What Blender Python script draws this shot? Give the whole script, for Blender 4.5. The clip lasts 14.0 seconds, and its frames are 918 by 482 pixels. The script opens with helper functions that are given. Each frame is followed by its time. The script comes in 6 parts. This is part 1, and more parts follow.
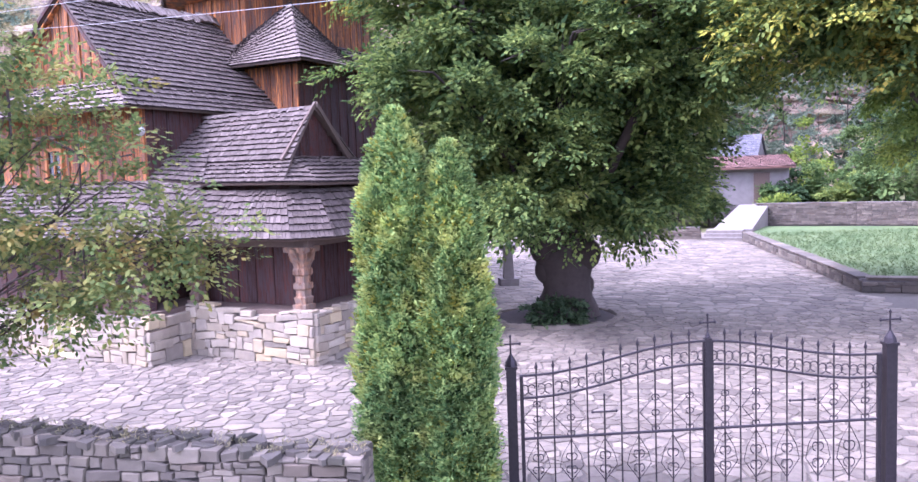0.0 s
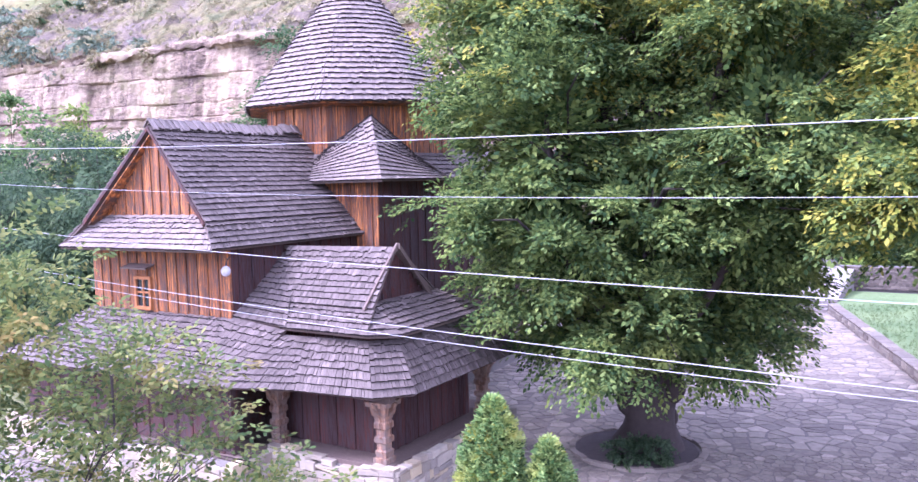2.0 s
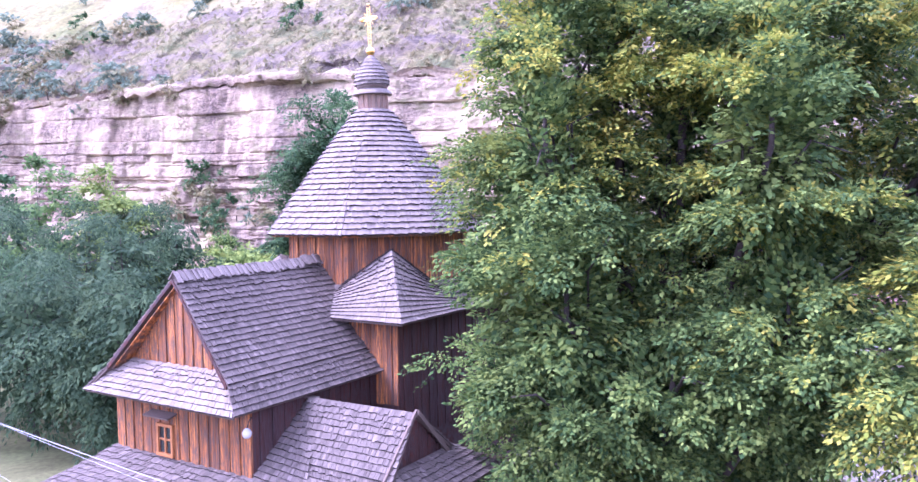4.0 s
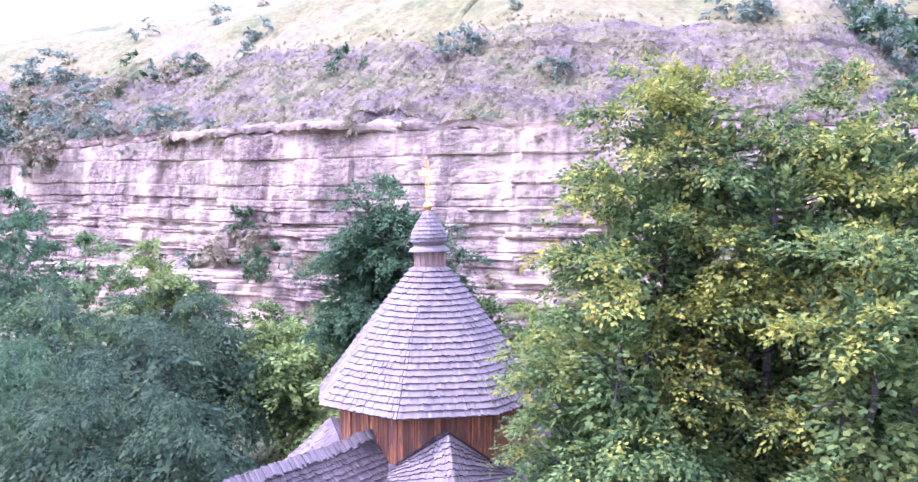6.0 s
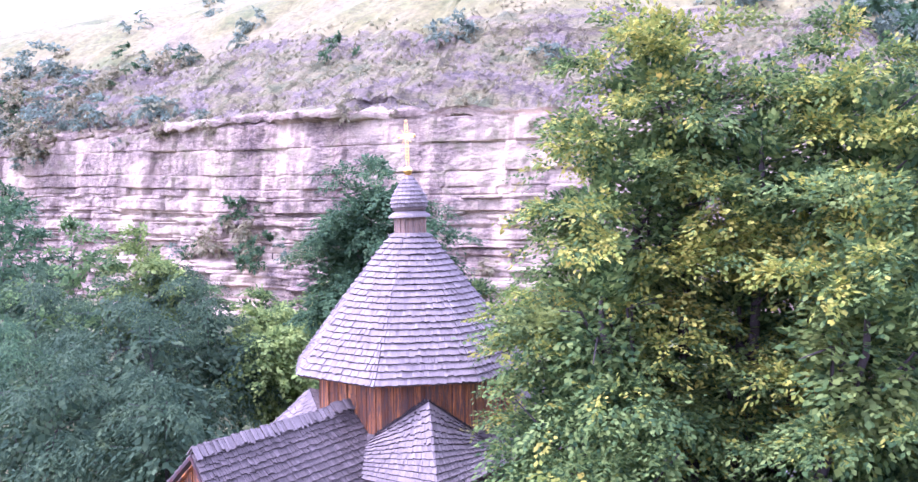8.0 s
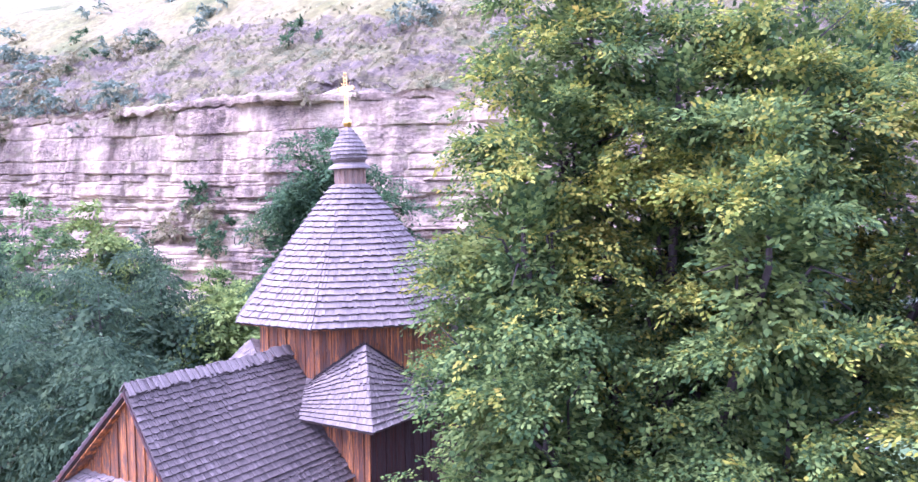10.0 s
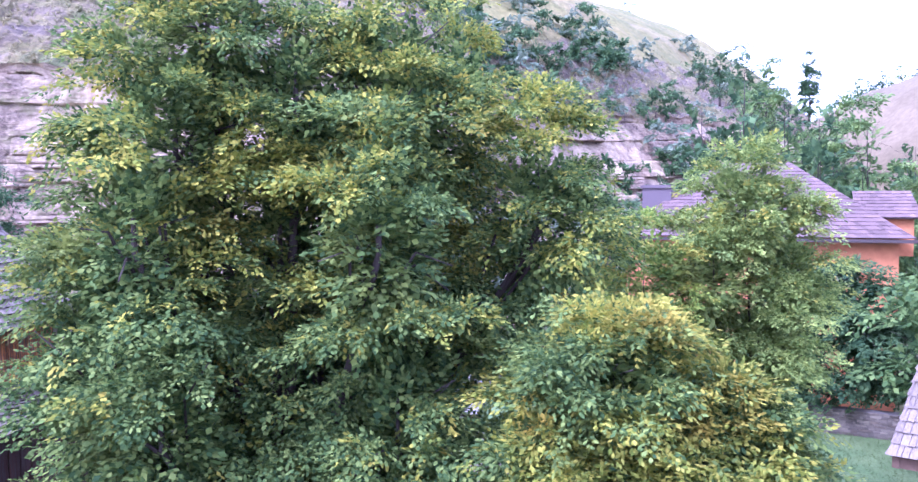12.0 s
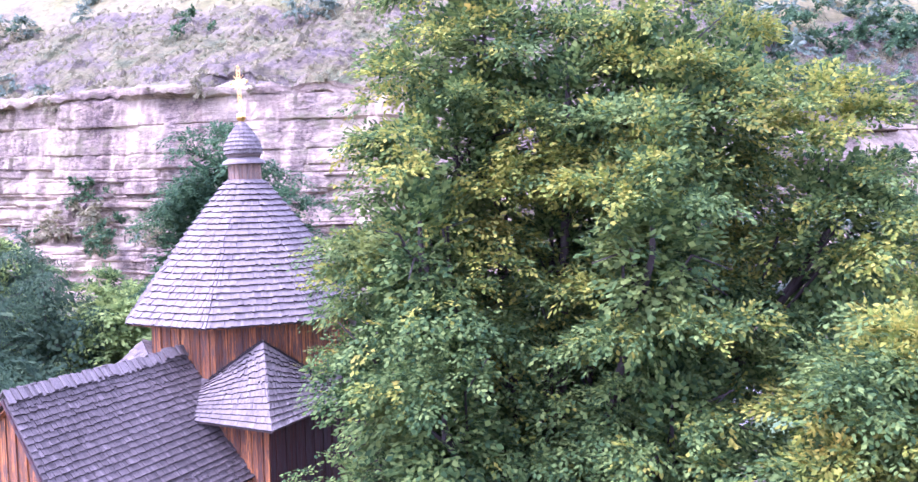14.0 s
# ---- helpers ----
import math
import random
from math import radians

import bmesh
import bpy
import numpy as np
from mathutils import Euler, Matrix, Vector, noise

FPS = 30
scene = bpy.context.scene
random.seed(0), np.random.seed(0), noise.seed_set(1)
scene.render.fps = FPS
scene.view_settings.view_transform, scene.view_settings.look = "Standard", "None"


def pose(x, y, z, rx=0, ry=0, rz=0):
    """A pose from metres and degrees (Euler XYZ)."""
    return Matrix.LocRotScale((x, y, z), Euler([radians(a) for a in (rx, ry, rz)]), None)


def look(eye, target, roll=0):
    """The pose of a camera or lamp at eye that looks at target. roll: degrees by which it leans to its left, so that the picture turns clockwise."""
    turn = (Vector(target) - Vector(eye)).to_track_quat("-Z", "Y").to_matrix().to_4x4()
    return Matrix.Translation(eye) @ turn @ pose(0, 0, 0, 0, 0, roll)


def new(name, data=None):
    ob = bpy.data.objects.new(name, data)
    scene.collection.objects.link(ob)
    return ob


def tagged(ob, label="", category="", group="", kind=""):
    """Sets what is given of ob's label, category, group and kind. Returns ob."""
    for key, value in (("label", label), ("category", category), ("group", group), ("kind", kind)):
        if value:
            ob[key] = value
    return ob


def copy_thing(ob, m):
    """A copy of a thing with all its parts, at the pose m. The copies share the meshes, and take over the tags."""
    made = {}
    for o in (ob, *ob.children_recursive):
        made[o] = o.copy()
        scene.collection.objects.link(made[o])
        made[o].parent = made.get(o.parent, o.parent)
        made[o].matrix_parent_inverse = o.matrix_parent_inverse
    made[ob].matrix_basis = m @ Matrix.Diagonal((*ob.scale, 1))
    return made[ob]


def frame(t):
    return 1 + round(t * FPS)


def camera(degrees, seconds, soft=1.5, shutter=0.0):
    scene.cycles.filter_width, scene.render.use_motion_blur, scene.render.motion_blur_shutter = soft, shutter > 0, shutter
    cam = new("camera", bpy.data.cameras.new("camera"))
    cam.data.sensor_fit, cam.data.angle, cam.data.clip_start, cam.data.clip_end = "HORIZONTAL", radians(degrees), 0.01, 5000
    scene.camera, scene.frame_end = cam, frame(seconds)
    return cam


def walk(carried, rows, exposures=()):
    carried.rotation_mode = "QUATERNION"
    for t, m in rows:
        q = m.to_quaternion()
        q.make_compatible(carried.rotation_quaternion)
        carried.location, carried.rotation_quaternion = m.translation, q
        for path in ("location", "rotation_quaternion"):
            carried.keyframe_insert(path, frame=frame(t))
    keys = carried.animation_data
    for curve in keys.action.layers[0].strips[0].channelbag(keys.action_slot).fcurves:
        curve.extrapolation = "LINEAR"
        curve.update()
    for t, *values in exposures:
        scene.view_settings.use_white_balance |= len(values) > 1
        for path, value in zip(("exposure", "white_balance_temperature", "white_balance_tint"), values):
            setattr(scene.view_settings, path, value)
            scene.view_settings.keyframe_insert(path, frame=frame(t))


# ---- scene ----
cam = camera(60.76, 14.0, soft=1.5)
PATH = [
    (0.0, 0.758, 0.662, 3.539, 6.22, -4.65, -2.00),
    (0.5, 0.751, 0.639, 3.929, 8.78, -5.08, -2.00),
    (1.0, 0.736, 0.577, 4.807, 9.27, -4.96, -2.40),
    (1.5, 0.536, 0.915, 5.676, 10.11, -4.65, -2.10),
    (2.0, 0.406, 1.114, 6.499, 10.92, -4.24, -1.60),
    (2.5, 0.401, 1.209, 7.381, 11.72, -3.99, -1.50),
    (3.0, 0.412, 1.174, 8.185, 11.91, -3.61, -1.20),
    (5.5, 0.040, 1.497, 12.798, 13.54, -2.26, -0.60),
    (6.0, -0.449, 2.187, 14.017, 14.81, -1.75, -0.20),
    (6.5, -0.512, 2.435, 14.510, 15.49, -1.46, -0.50),
    (7.0, -0.407, 2.658, 14.265, 15.46, -1.63, -0.70),
    (7.5, -0.275, 2.995, 13.660, 15.02, -1.89, -0.70),
    (10.0, 0.804, 2.772, 11.921, 12.52, -2.72, -1.00),
    (10.5, 1.184, 2.894, 11.710, 6.48, -2.65, -1.43),
    (11.0, 1.267, 2.680, 11.832, -0.66, -3.17, -1.10),
    (11.5, 1.248, 2.663, 11.855, -7.67, -3.33, -0.78),
    (12.0, 1.249, 2.697, 11.867, -13.23, -3.58, -0.52),
    (12.5, 1.217, 2.728, 11.892, -17.05, -3.74, -0.38),
    (13.0, 1.139, 2.679, 11.912, -16.78, -3.79, -0.46),
    (13.5, 1.094, 2.651, 11.884, -5.93, -3.50, -0.88),
    (14.0, 0.956, 2.639, 11.922, 5.45, -3.28, -1.47),
]
LIGHTING = [(0.0, 2.24, 5190, 40), (3.2, 2.4, 4930, 48), (5.3, 2.32, 4830, 51), (7.7, 2.26, 4850, 51), (9.8, 2.32, 4840, 50), (11.0, 2.24, 4730, 48), (12.5, 2.22, 4660, 46), (14.0, 2.36, 4800, 50)]


def aim(x, y, z, yaw, pitch, roll):
    """Yaw to the left from +y, pitch up, roll to the left, in degrees."""
    return pose(x, y, z, 0, 0, yaw) @ pose(0, 0, 0, 90 + pitch, 0, 0) @ pose(0, 0, 0, 0, 0, roll)


walk(cam, [(t, aim(*row)) for t, *row in PATH], LIGHTING)

# ---- world and sun: a bright hazy sky, a soft sun from the left ----
SUN_ELEVATION, SUN_AZIMUTH = 50.0, 252.0      # degrees; azimuth clockwise from +y
world = bpy.data.worlds.new("sky")
scene.world = world
world.use_nodes = True
wn = world.node_tree
sky = wn.nodes.new("ShaderNodeTexSky")
sky.sky_type, sky.sun_disc = "NISHITA", False
sky.sun_elevation, sky.sun_rotation = radians(SUN_ELEVATION), radians(SUN_AZIMUTH)
sky.air_density, sky.dust_density, sky.ozone_density = 1.0, 6.0, 1.0
veil = wn.nodes.new("ShaderNodeMix")                 # thin bright cloud over the blue
veil.data_type = "RGBA"
veil.inputs[0].default_value = 0.6
veil.inputs[7].default_value = (8.6, 8.7, 9.0, 1)
wn.links.new(sky.outputs[0], veil.inputs[6])
wn.links.new(veil.outputs[2], wn.nodes["Background"].inputs[0])
wn.nodes["Background"].inputs[1].default_value = 0.15
sun = new("sun", bpy.data.lights.new("sun", "SUN"))
sun.data.energy, sun.data.angle, sun.data.color = 1.5, radians(14), (1.0, 0.95, 0.88)
sx, sy = math.sin(radians(SUN_AZIMUTH)), math.cos(radians(SUN_AZIMUTH))
sun.matrix_world = look((sx * 50, sy * 50, 50 * math.tan(radians(SUN_ELEVATION))), (0, 0, 0))

rng = np.random.default_rng(7)


# ---- materials ----
def material(name, rough=0.85, metal=0.0):
    m = bpy.data.materials.new(name)
    m.use_nodes = True
    b = m.node_tree.nodes["Principled BSDF"]
    b.inputs["Roughness"].default_value, b.inputs["Metallic"].default_value = rough, metal
    b.inputs["Specular IOR Level"].default_value = 0.25
    return m, m.node_tree, b


def node(nt, kind, **inputs):
    n = nt.nodes.new(kind)
    for key, value in inputs.items():
        n.inputs[key.replace("_", " ")].default_value = value
    return n


def ramp(nt, fac, stops):
    n = nt.nodes.new("ShaderNodeValToRGB")
    el = n.color_ramp.elements
    el[0].position, el[0].color = stops[0][0], (*stops[0][1], 1)
    el[1].position, el[1].color = stops[-1][0], (*stops[-1][1], 1)
    for p, c in stops[1:-1]:
        el.new(p).color = (*c, 1)
    nt.links.new(fac, n.inputs[0])
    return n.outputs[0]


def mapped(nt, scale=(1, 1, 1), shuffle=False):
    """Object coordinates; shuffle: another stretch of the pattern for each piece."""
    tc, mp = nt.nodes.new("ShaderNodeTexCoord"), nt.nodes.new("ShaderNodeMapping")
    mp.inputs["Scale"].default_value = scale
    nt.links.new(tc.outputs["Object"], mp.inputs[0])
    if shuffle:
        far = nt.nodes.new("ShaderNodeVectorMath")
        far.operation = "SCALE"
        far.inputs[0].default_value = (91.0, 57.0, 33.0)
        nt.links.new(object_random(nt), far.inputs["Scale"])
        nt.links.new(far.outputs[0], mp.inputs["Location"])
    return mp.outputs[0]


def noise_of(nt, vec, scale, detail=4.0, rough=0.55):
    n = node(nt, "ShaderNodeTexNoise", Scale=scale, Detail=detail, Roughness=rough)
    if vec is not None:
        nt.links.new(vec, n.inputs["Vector"])
    return n.outputs["Fac"]


def blend(nt, a, b, fac, mode="MIX"):
    n = nt.nodes.new("ShaderNodeMix")
    n.data_type, n.blend_type = "RGBA", mode
    for sock, value in ((n.inputs[0], fac), (n.inputs[6], a), (n.inputs[7], b)):
        if isinstance(value, (int, float)):
            sock.default_value = value
        elif isinstance(value, tuple):
            sock.default_value = (*value, 1)
        else:
            nt.links.new(value, sock)
    return n.outputs[2]


def bump(nt, bsdf, height, strength=0.4, distance=0.02):
    n = node(nt, "ShaderNodeBump", Strength=strength, Distance=distance)
    nt.links.new(height, n.inputs["Height"])
    nt.links.new(n.outputs[0], bsdf.inputs["Normal"])


def island(nt):
    return nt.nodes.new("ShaderNodeNewGeometry").outputs["Random Per Island"]


def object_random(nt):
    return nt.nodes.new("ShaderNodeObjectInfo").outputs["Random"]


def shingle_material(name, dark, mid, light):
    m, nt, b = material(name, 0.8)
    vec = mapped(nt)
    both, part_of = nt.nodes.new("ShaderNodeMath"), nt.nodes.new("ShaderNodeMath")
    part_of.operation = "FRACT"
    nt.links.new(island(nt), both.inputs[0])
    nt.links.new(object_random(nt), both.inputs[1])
    nt.links.new(both.outputs[0], part_of.inputs[0])
    col = ramp(nt, part_of.outputs[0], [(0.0, dark), (0.35, mid), (0.8, mid), (1.0, light)])
    streak = noise_of(nt, mapped(nt, (14, 14, 3)), 3.0, 5)
    col = blend(nt, col, ramp(nt, streak, [(0.3, (0.45, 0.42, 0.42)), (0.7, (1.1, 1.08, 1.1))]), 0.7, "MULTIPLY")
    stain = noise_of(nt, vec, 0.55, 4)
    col = blend(nt, col, ramp(nt, stain, [(0.35, (0.72, 0.7, 0.7)), (0.65, (1.06, 1.04, 1.04))]), 0.7, "MULTIPLY")
    nt.links.new(col, b.inputs["Base Color"])
    bump(nt, b, streak, 0.5, 0.01)
    return m


def plank_material(name, warm, mid, dark, grey):
    m, nt, b = material(name, 0.75)
    col = ramp(nt, object_random(nt), [(0.0, mid), (0.25, warm), (0.5, tuple(c * 0.7 for c in mid)), (0.75, warm), (1.0, tuple(c * 0.5 for c in mid))])
    grain = noise_of(nt, mapped(nt, (9, 9, 0.9), True), 1.0, 6, 0.7)
    col = blend(nt, col, ramp(nt, grain, [(0.42, dark), (0.62, (1.0, 0.95, 0.9))]), 0.97, "MULTIPLY")
    weather = noise_of(nt, mapped(nt, (3.0, 3.0, 3.4), True), 1.5, 7, 0.68)
    col = blend(nt, col, grey, ramp(nt, weather, [(0.42, (0, 0, 0)), (0.57, (0.92, 0.92, 0.92))]))
    nt.links.new(col, b.inputs["Base Color"])
    bump(nt, b, grain, 0.6, 0.01)
    return m


def stone_material(name, tones, grain=9.0, per_object=True, rough=0.9):
    m, nt, b = material(name, rough)
    r = object_random(nt) if per_object else island(nt)
    n = len(tones)
    col = ramp(nt, r, [(i / (n - 1), t) for i, t in enumerate(tones)])
    fine = noise_of(nt, mapped(nt, (1, 1, 1), per_object), grain if not per_object else 2.6, 7, 0.65)
    col = blend(nt, col, ramp(nt, fine, [(0.3, (0.6, 0.58, 0.6)), (0.7, (1.15, 1.12, 1.1))]), 0.7, "MULTIPLY")
    big = noise_of(nt, mapped(nt, (1, 1, 1), per_object), 0.8, 3)
    col = blend(nt, col, ramp(nt, big, [(0.35, (0.75, 0.73, 0.74)), (0.65, (1.08, 1.06, 1.05))]), 0.7, "MULTIPLY")
    nt.links.new(col, b.inputs["Base Color"])
    bump(nt, b, fine, 0.6, 0.02)
    return m


def leaf_material(name, dark, mid, light, yellow, amount, scale=0.35):
    m, nt, b = material(name, 0.75)
    b.inputs["Specular IOR Level"].default_value = 0.08
    col = ramp(nt, island(nt), [(0.0, dark), (0.45, mid), (1.0, light)])
    patch = noise_of(nt, mapped(nt), scale, 3)
    lo = 0.62 - 0.25 * amount
    col = blend(nt, col, yellow, ramp(nt, patch, [(lo, (0, 0, 0)), (lo + 0.2, (0.7, 0.7, 0.7))]))
    tone = noise_of(nt, mapped(nt), 1.1, 3)
    col = blend(nt, col, ramp(nt, tone, [(0.34, (0.6, 0.66, 0.7)), (0.66, (1.25, 1.2, 1.1))]), 0.9, "MULTIPLY")
    nt.links.new(col, b.inputs["Base Color"])
    tr = node(nt, "ShaderNodeBsdfTranslucent")
    nt.links.new(col, tr.inputs["Color"])
    mix = nt.nodes.new("ShaderNodeMixShader")
    mix.inputs[0].default_value = 0.42
    nt.links.new(b.outputs[0], mix.inputs[1])
    nt.links.new(tr.outputs[0], mix.inputs[2])
    nt.links.new(mix.outputs[0], nt.nodes["Material Output"].inputs["Surface"])
    return m


def plain(name, colour, rough=0.6, metal=0.0, grain=20.0):
    m, nt, b = material(name, rough, metal)
    f = noise_of(nt, mapped(nt), grain, 5)
    col = blend(nt, colour, ramp(nt, f, [(0.3, (0.7, 0.7, 0.7)), (0.7, (1.1, 1.1, 1.1))]), 0.6, "MULTIPLY")
    nt.links.new(col, b.inputs["Base Color"])
    return m


SHINGLE = shingle_material("weathered_shingle", (0.082, 0.067, 0.058), (0.122, 0.101, 0.088), (0.180, 0.151, 0.133))
SHINGLE_DOME = shingle_material("pale_shingle", (0.160, 0.136, 0.117), (0.218, 0.186, 0.162), (0.28, 0.243, 0.213))
RIDGE_WOOD = shingle_material("pale_ridge_board", (0.145, 0.122, 0.106), (0.215, 0.182, 0.16), (0.30, 0.258, 0.226))
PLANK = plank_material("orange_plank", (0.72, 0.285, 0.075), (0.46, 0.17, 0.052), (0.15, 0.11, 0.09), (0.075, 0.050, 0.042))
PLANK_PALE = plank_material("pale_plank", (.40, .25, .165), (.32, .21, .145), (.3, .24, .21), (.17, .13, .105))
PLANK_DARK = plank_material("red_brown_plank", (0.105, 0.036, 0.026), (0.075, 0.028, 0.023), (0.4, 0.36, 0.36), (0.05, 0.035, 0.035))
TIMBER = plain("grey_timber", (0.12, 0.088, 0.072), 0.8)
# End-grain colour, darkened further to hold the shadow line under each course
SHADED_END_GRAIN = plain("shaded_end_grain", (0.035, 0.028, 0.027), 0.95)
STONE_PALE = stone_material("pale_limestone", [(0.36, 0.318, 0.24), (0.27, 0.243, 0.195), (0.43, 0.36, 0.22), (0.20, 0.182, 0.152), (0.44, 0.395, 0.305), (0.25, 0.226, 0.186), (0.36, 0.305, 0.205)])
STONE_GREY = stone_material("grey_limestone", [(0.12, 0.105, 0.086), (0.165, 0.146, 0.12), (0.08, 0.073, 0.064), (0.21, 0.185, 0.15), (0.10, 0.09, 0.078), (0.145, 0.12, 0.094)])
MORTAR = plain("earth_mortar", (0.11, 0.10, 0.098), 0.95, grain=14)
FLAG = stone_material("flagstone", [(0.15, 0.133, 0.108), (0.20, 0.176, 0.142), (0.115, 0.103, 0.086), (0.27, 0.24, 0.195), (0.165, 0.146, 0.12), (0.22, 0.195, 0.16), (0.135, 0.12, 0.098)], 6.0)
FLAG_FAR = stone_material("flagstone_far", [(0.15, 0.133, 0.108), (0.20, 0.176, 0.142), (0.115, 0.103, 0.086), (0.27, 0.24, 0.195), (0.165, 0.146, 0.12), (0.22, 0.195, 0.16), (0.135, 0.12, 0.098)], 6.0, False)
IRON = plain("dark_iron", (0.035, 0.03, 0.035), 0.45, 0.6)
GILT = plain("gilt", (0.75, 0.45, 0.13), 0.3, 1.0)
BARK = plain("bark", (0.052, 0.041, 0.036), 0.95, grain=9)
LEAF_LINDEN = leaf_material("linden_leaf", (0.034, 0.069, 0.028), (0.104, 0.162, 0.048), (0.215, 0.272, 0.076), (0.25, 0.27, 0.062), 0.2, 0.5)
LEAF_GOLD = leaf_material("golden_leaf", (0.145, 0.19, 0.034), (0.255, 0.275, 0.048), (0.38, 0.345, 0.068), (0.42, 0.285, 0.055), 0.3, 0.6)
LEAF_YELLOW = leaf_material("yellowing_leaf", (0.075, 0.125, 0.03), (0.16, 0.235, 0.046), (0.25, 0.31, 0.06), (0.32, 0.31, 0.055), 0.3, 0.6)
LEAF_DARK = leaf_material("dark_leaf", (0.035, 0.07, 0.035), (0.062, 0.115, 0.052), (0.10, 0.16, 0.07), (0.14, 0.18, 0.06), 0.15)
LEAF_SOFT = leaf_material("grey_green_leaf", (0.058, 0.105, 0.038), (0.108, 0.175, 0.06), (0.165, 0.235, 0.08), (0.22, 0.27, 0.07), 0.25)
LEAF_WILLOW = leaf_material("willow_leaf", (0.028, 0.052, 0.026), (0.054, 0.090, 0.046), (0.092, 0.135, 0.066), (0.15, 0.18, 0.06), 0.15)
LEAF_LIME = leaf_material("light_green_leaf", (0.10, 0.15, 0.044), (0.195, 0.262, 0.07), (0.295, 0.355, 0.10), (0.37, 0.365, 0.088), 0.25)
# Bush green paled towards blue-grey: distance haze put into the leaf colour
LEAF_HAZED = leaf_material("hazed_leaf", (.09, .128, .095), (.15, .195, .14), (.21, .255, .18), (.25, .26, .165), .25)
LEAF_DRY = leaf_material("dry_grass_blade", (0.15, 0.145, 0.075), (0.23, 0.21, 0.115), (0.31, 0.27, 0.17), (0.17, 0.19, 0.085), 0.4, 0.12)
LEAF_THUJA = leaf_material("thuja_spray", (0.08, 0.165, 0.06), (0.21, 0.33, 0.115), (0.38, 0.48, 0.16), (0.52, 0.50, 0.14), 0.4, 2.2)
LEAF_PEAR = leaf_material("pear_leaf", (0.07, 0.115, 0.045), (0.14, 0.185, 0.06), (0.24, 0.25, 0.08), (0.34, 0.20, 0.07), 0.35, 1.2)


# ---- building helpers ----
class Geo:
    """A growing list of points and faces."""

    def __init__(self):
        self.v, self.f = [], []
        self.ends = []          # butt faces: weathered end grain with the course shadow put into its colour

    def add(self, verts, faces):
        n = len(self.v)
        self.v.extend([tuple(p) for p in verts])
        self.f.extend([tuple(i + n for i in q) for q in faces])
        return self

    def box(self, a, b, m=None, taper=1.0):
        (x0, y0, z0), (x1, y1, z1) = a, b
        cx, cy = (x0 + x1) / 2, (y0 + y1) / 2
        p = [Vector((x, y, z0)) for x, y in ((x0, y0), (x1, y0), (x1, y1), (x0, y1))]
        p += [Vector((cx + (q.x - cx) * taper, cy + (q.y - cy) * taper, z1)) for q in p]
        if m is not None:
            p = [m @ q for q in p]
        return self.add(p, [(3, 2, 1, 0), (4, 5, 6, 7), (0, 1, 5, 4), (1, 2, 6, 5), (2, 3, 7, 6), (3, 0, 4, 7)])

    def prism(self, poly, z0, z1):
        """An upright block over a plan polygon."""
        n = len(poly)
        p = [(x, y, z0) for x, y in poly] + [(x, y, z1) for x, y in poly]
        f = [tuple(range(n - 1, -1, -1)), tuple(range(n, 2 * n))]
        f += [(i, (i + 1) % n, n + (i + 1) % n, n + i) for i in range(n)]
        return self.add(p, f)

    def tube(self, path, radii, sides=8, caps=True):
        rings = []
        path = [Vector(p) for p in path]
        for i, p in enumerate(path):
            d = (path[min(i + 1, len(path) - 1)] - path[max(i - 1, 0)]).normalized()
            a = d.orthogonal().normalized() if abs(d.z) > 0.9 else d.cross(Vector((0, 0, 1))).normalized()
            b = d.cross(a)
            r = radii[i] if hasattr(radii, "__len__") else radii
            rings.append([p + r * (math.cos(2 * math.pi * k / sides) * a + math.sin(2 * math.pi * k / sides) * b) for k in range(sides)])
        f = [(i * sides + k, i * sides + (k + 1) % sides, (i + 1) * sides + (k + 1) % sides, (i + 1) * sides + k)
             for i in range(len(path) - 1) for k in range(sides)]
        if caps:
            f += [tuple(range(sides - 1, -1, -1)), tuple((len(path) - 1) * sides + k for k in range(sides))]
        return self.add([q for ring in rings for q in ring], f)

    def lathe(self, profile, sides=16, centre=(0, 0), turn=0.0):
        n = len(profile)
        p = [(centre[0] + r * math.cos(turn + 2 * math.pi * k / sides), centre[1] + r * math.sin(turn + 2 * math.pi * k / sides), z)
             for r, z in profile for k in range(sides)]
        f = [(i * sides + k, i * sides + (k + 1) % sides, (i + 1) * sides + (k + 1) % sides, (i + 1) * sides + k) for i in range(n - 1) for k in range(sides)]
        f += [tuple(range(sides - 1, -1, -1)), tuple((n - 1) * sides + k for k in range(sides))]
        return self.add(p, f)

    def slab(self, quad, thick):
        """A quad with thickness below it."""
        q = [Vector(p) for p in quad]
        n = (q[1] - q[0]).cross(q[3] - q[0]).normalized()
        p = q + [c - n * thick for c in q]
        return self.add(p, [(0, 1, 2, 3), (7, 6, 5, 4), (1, 0, 4, 5), (2, 1, 5, 6), (3, 2, 6, 7), (0, 3, 7, 4)])

    def mesh(self, name, smooth=False):
        me = bpy.data.meshes.new(name)
        me.from_pydata(self.v, [], self.f)
        if smooth:
            me.shade_smooth()
        return me


def thing(name, label, category, m=None, group="", kind=""):
    ob = new(name)
    ob.empty_display_size = 0.2
    if m is not None:
        ob.matrix_world = m
    return tagged(ob, label, category, group, kind)


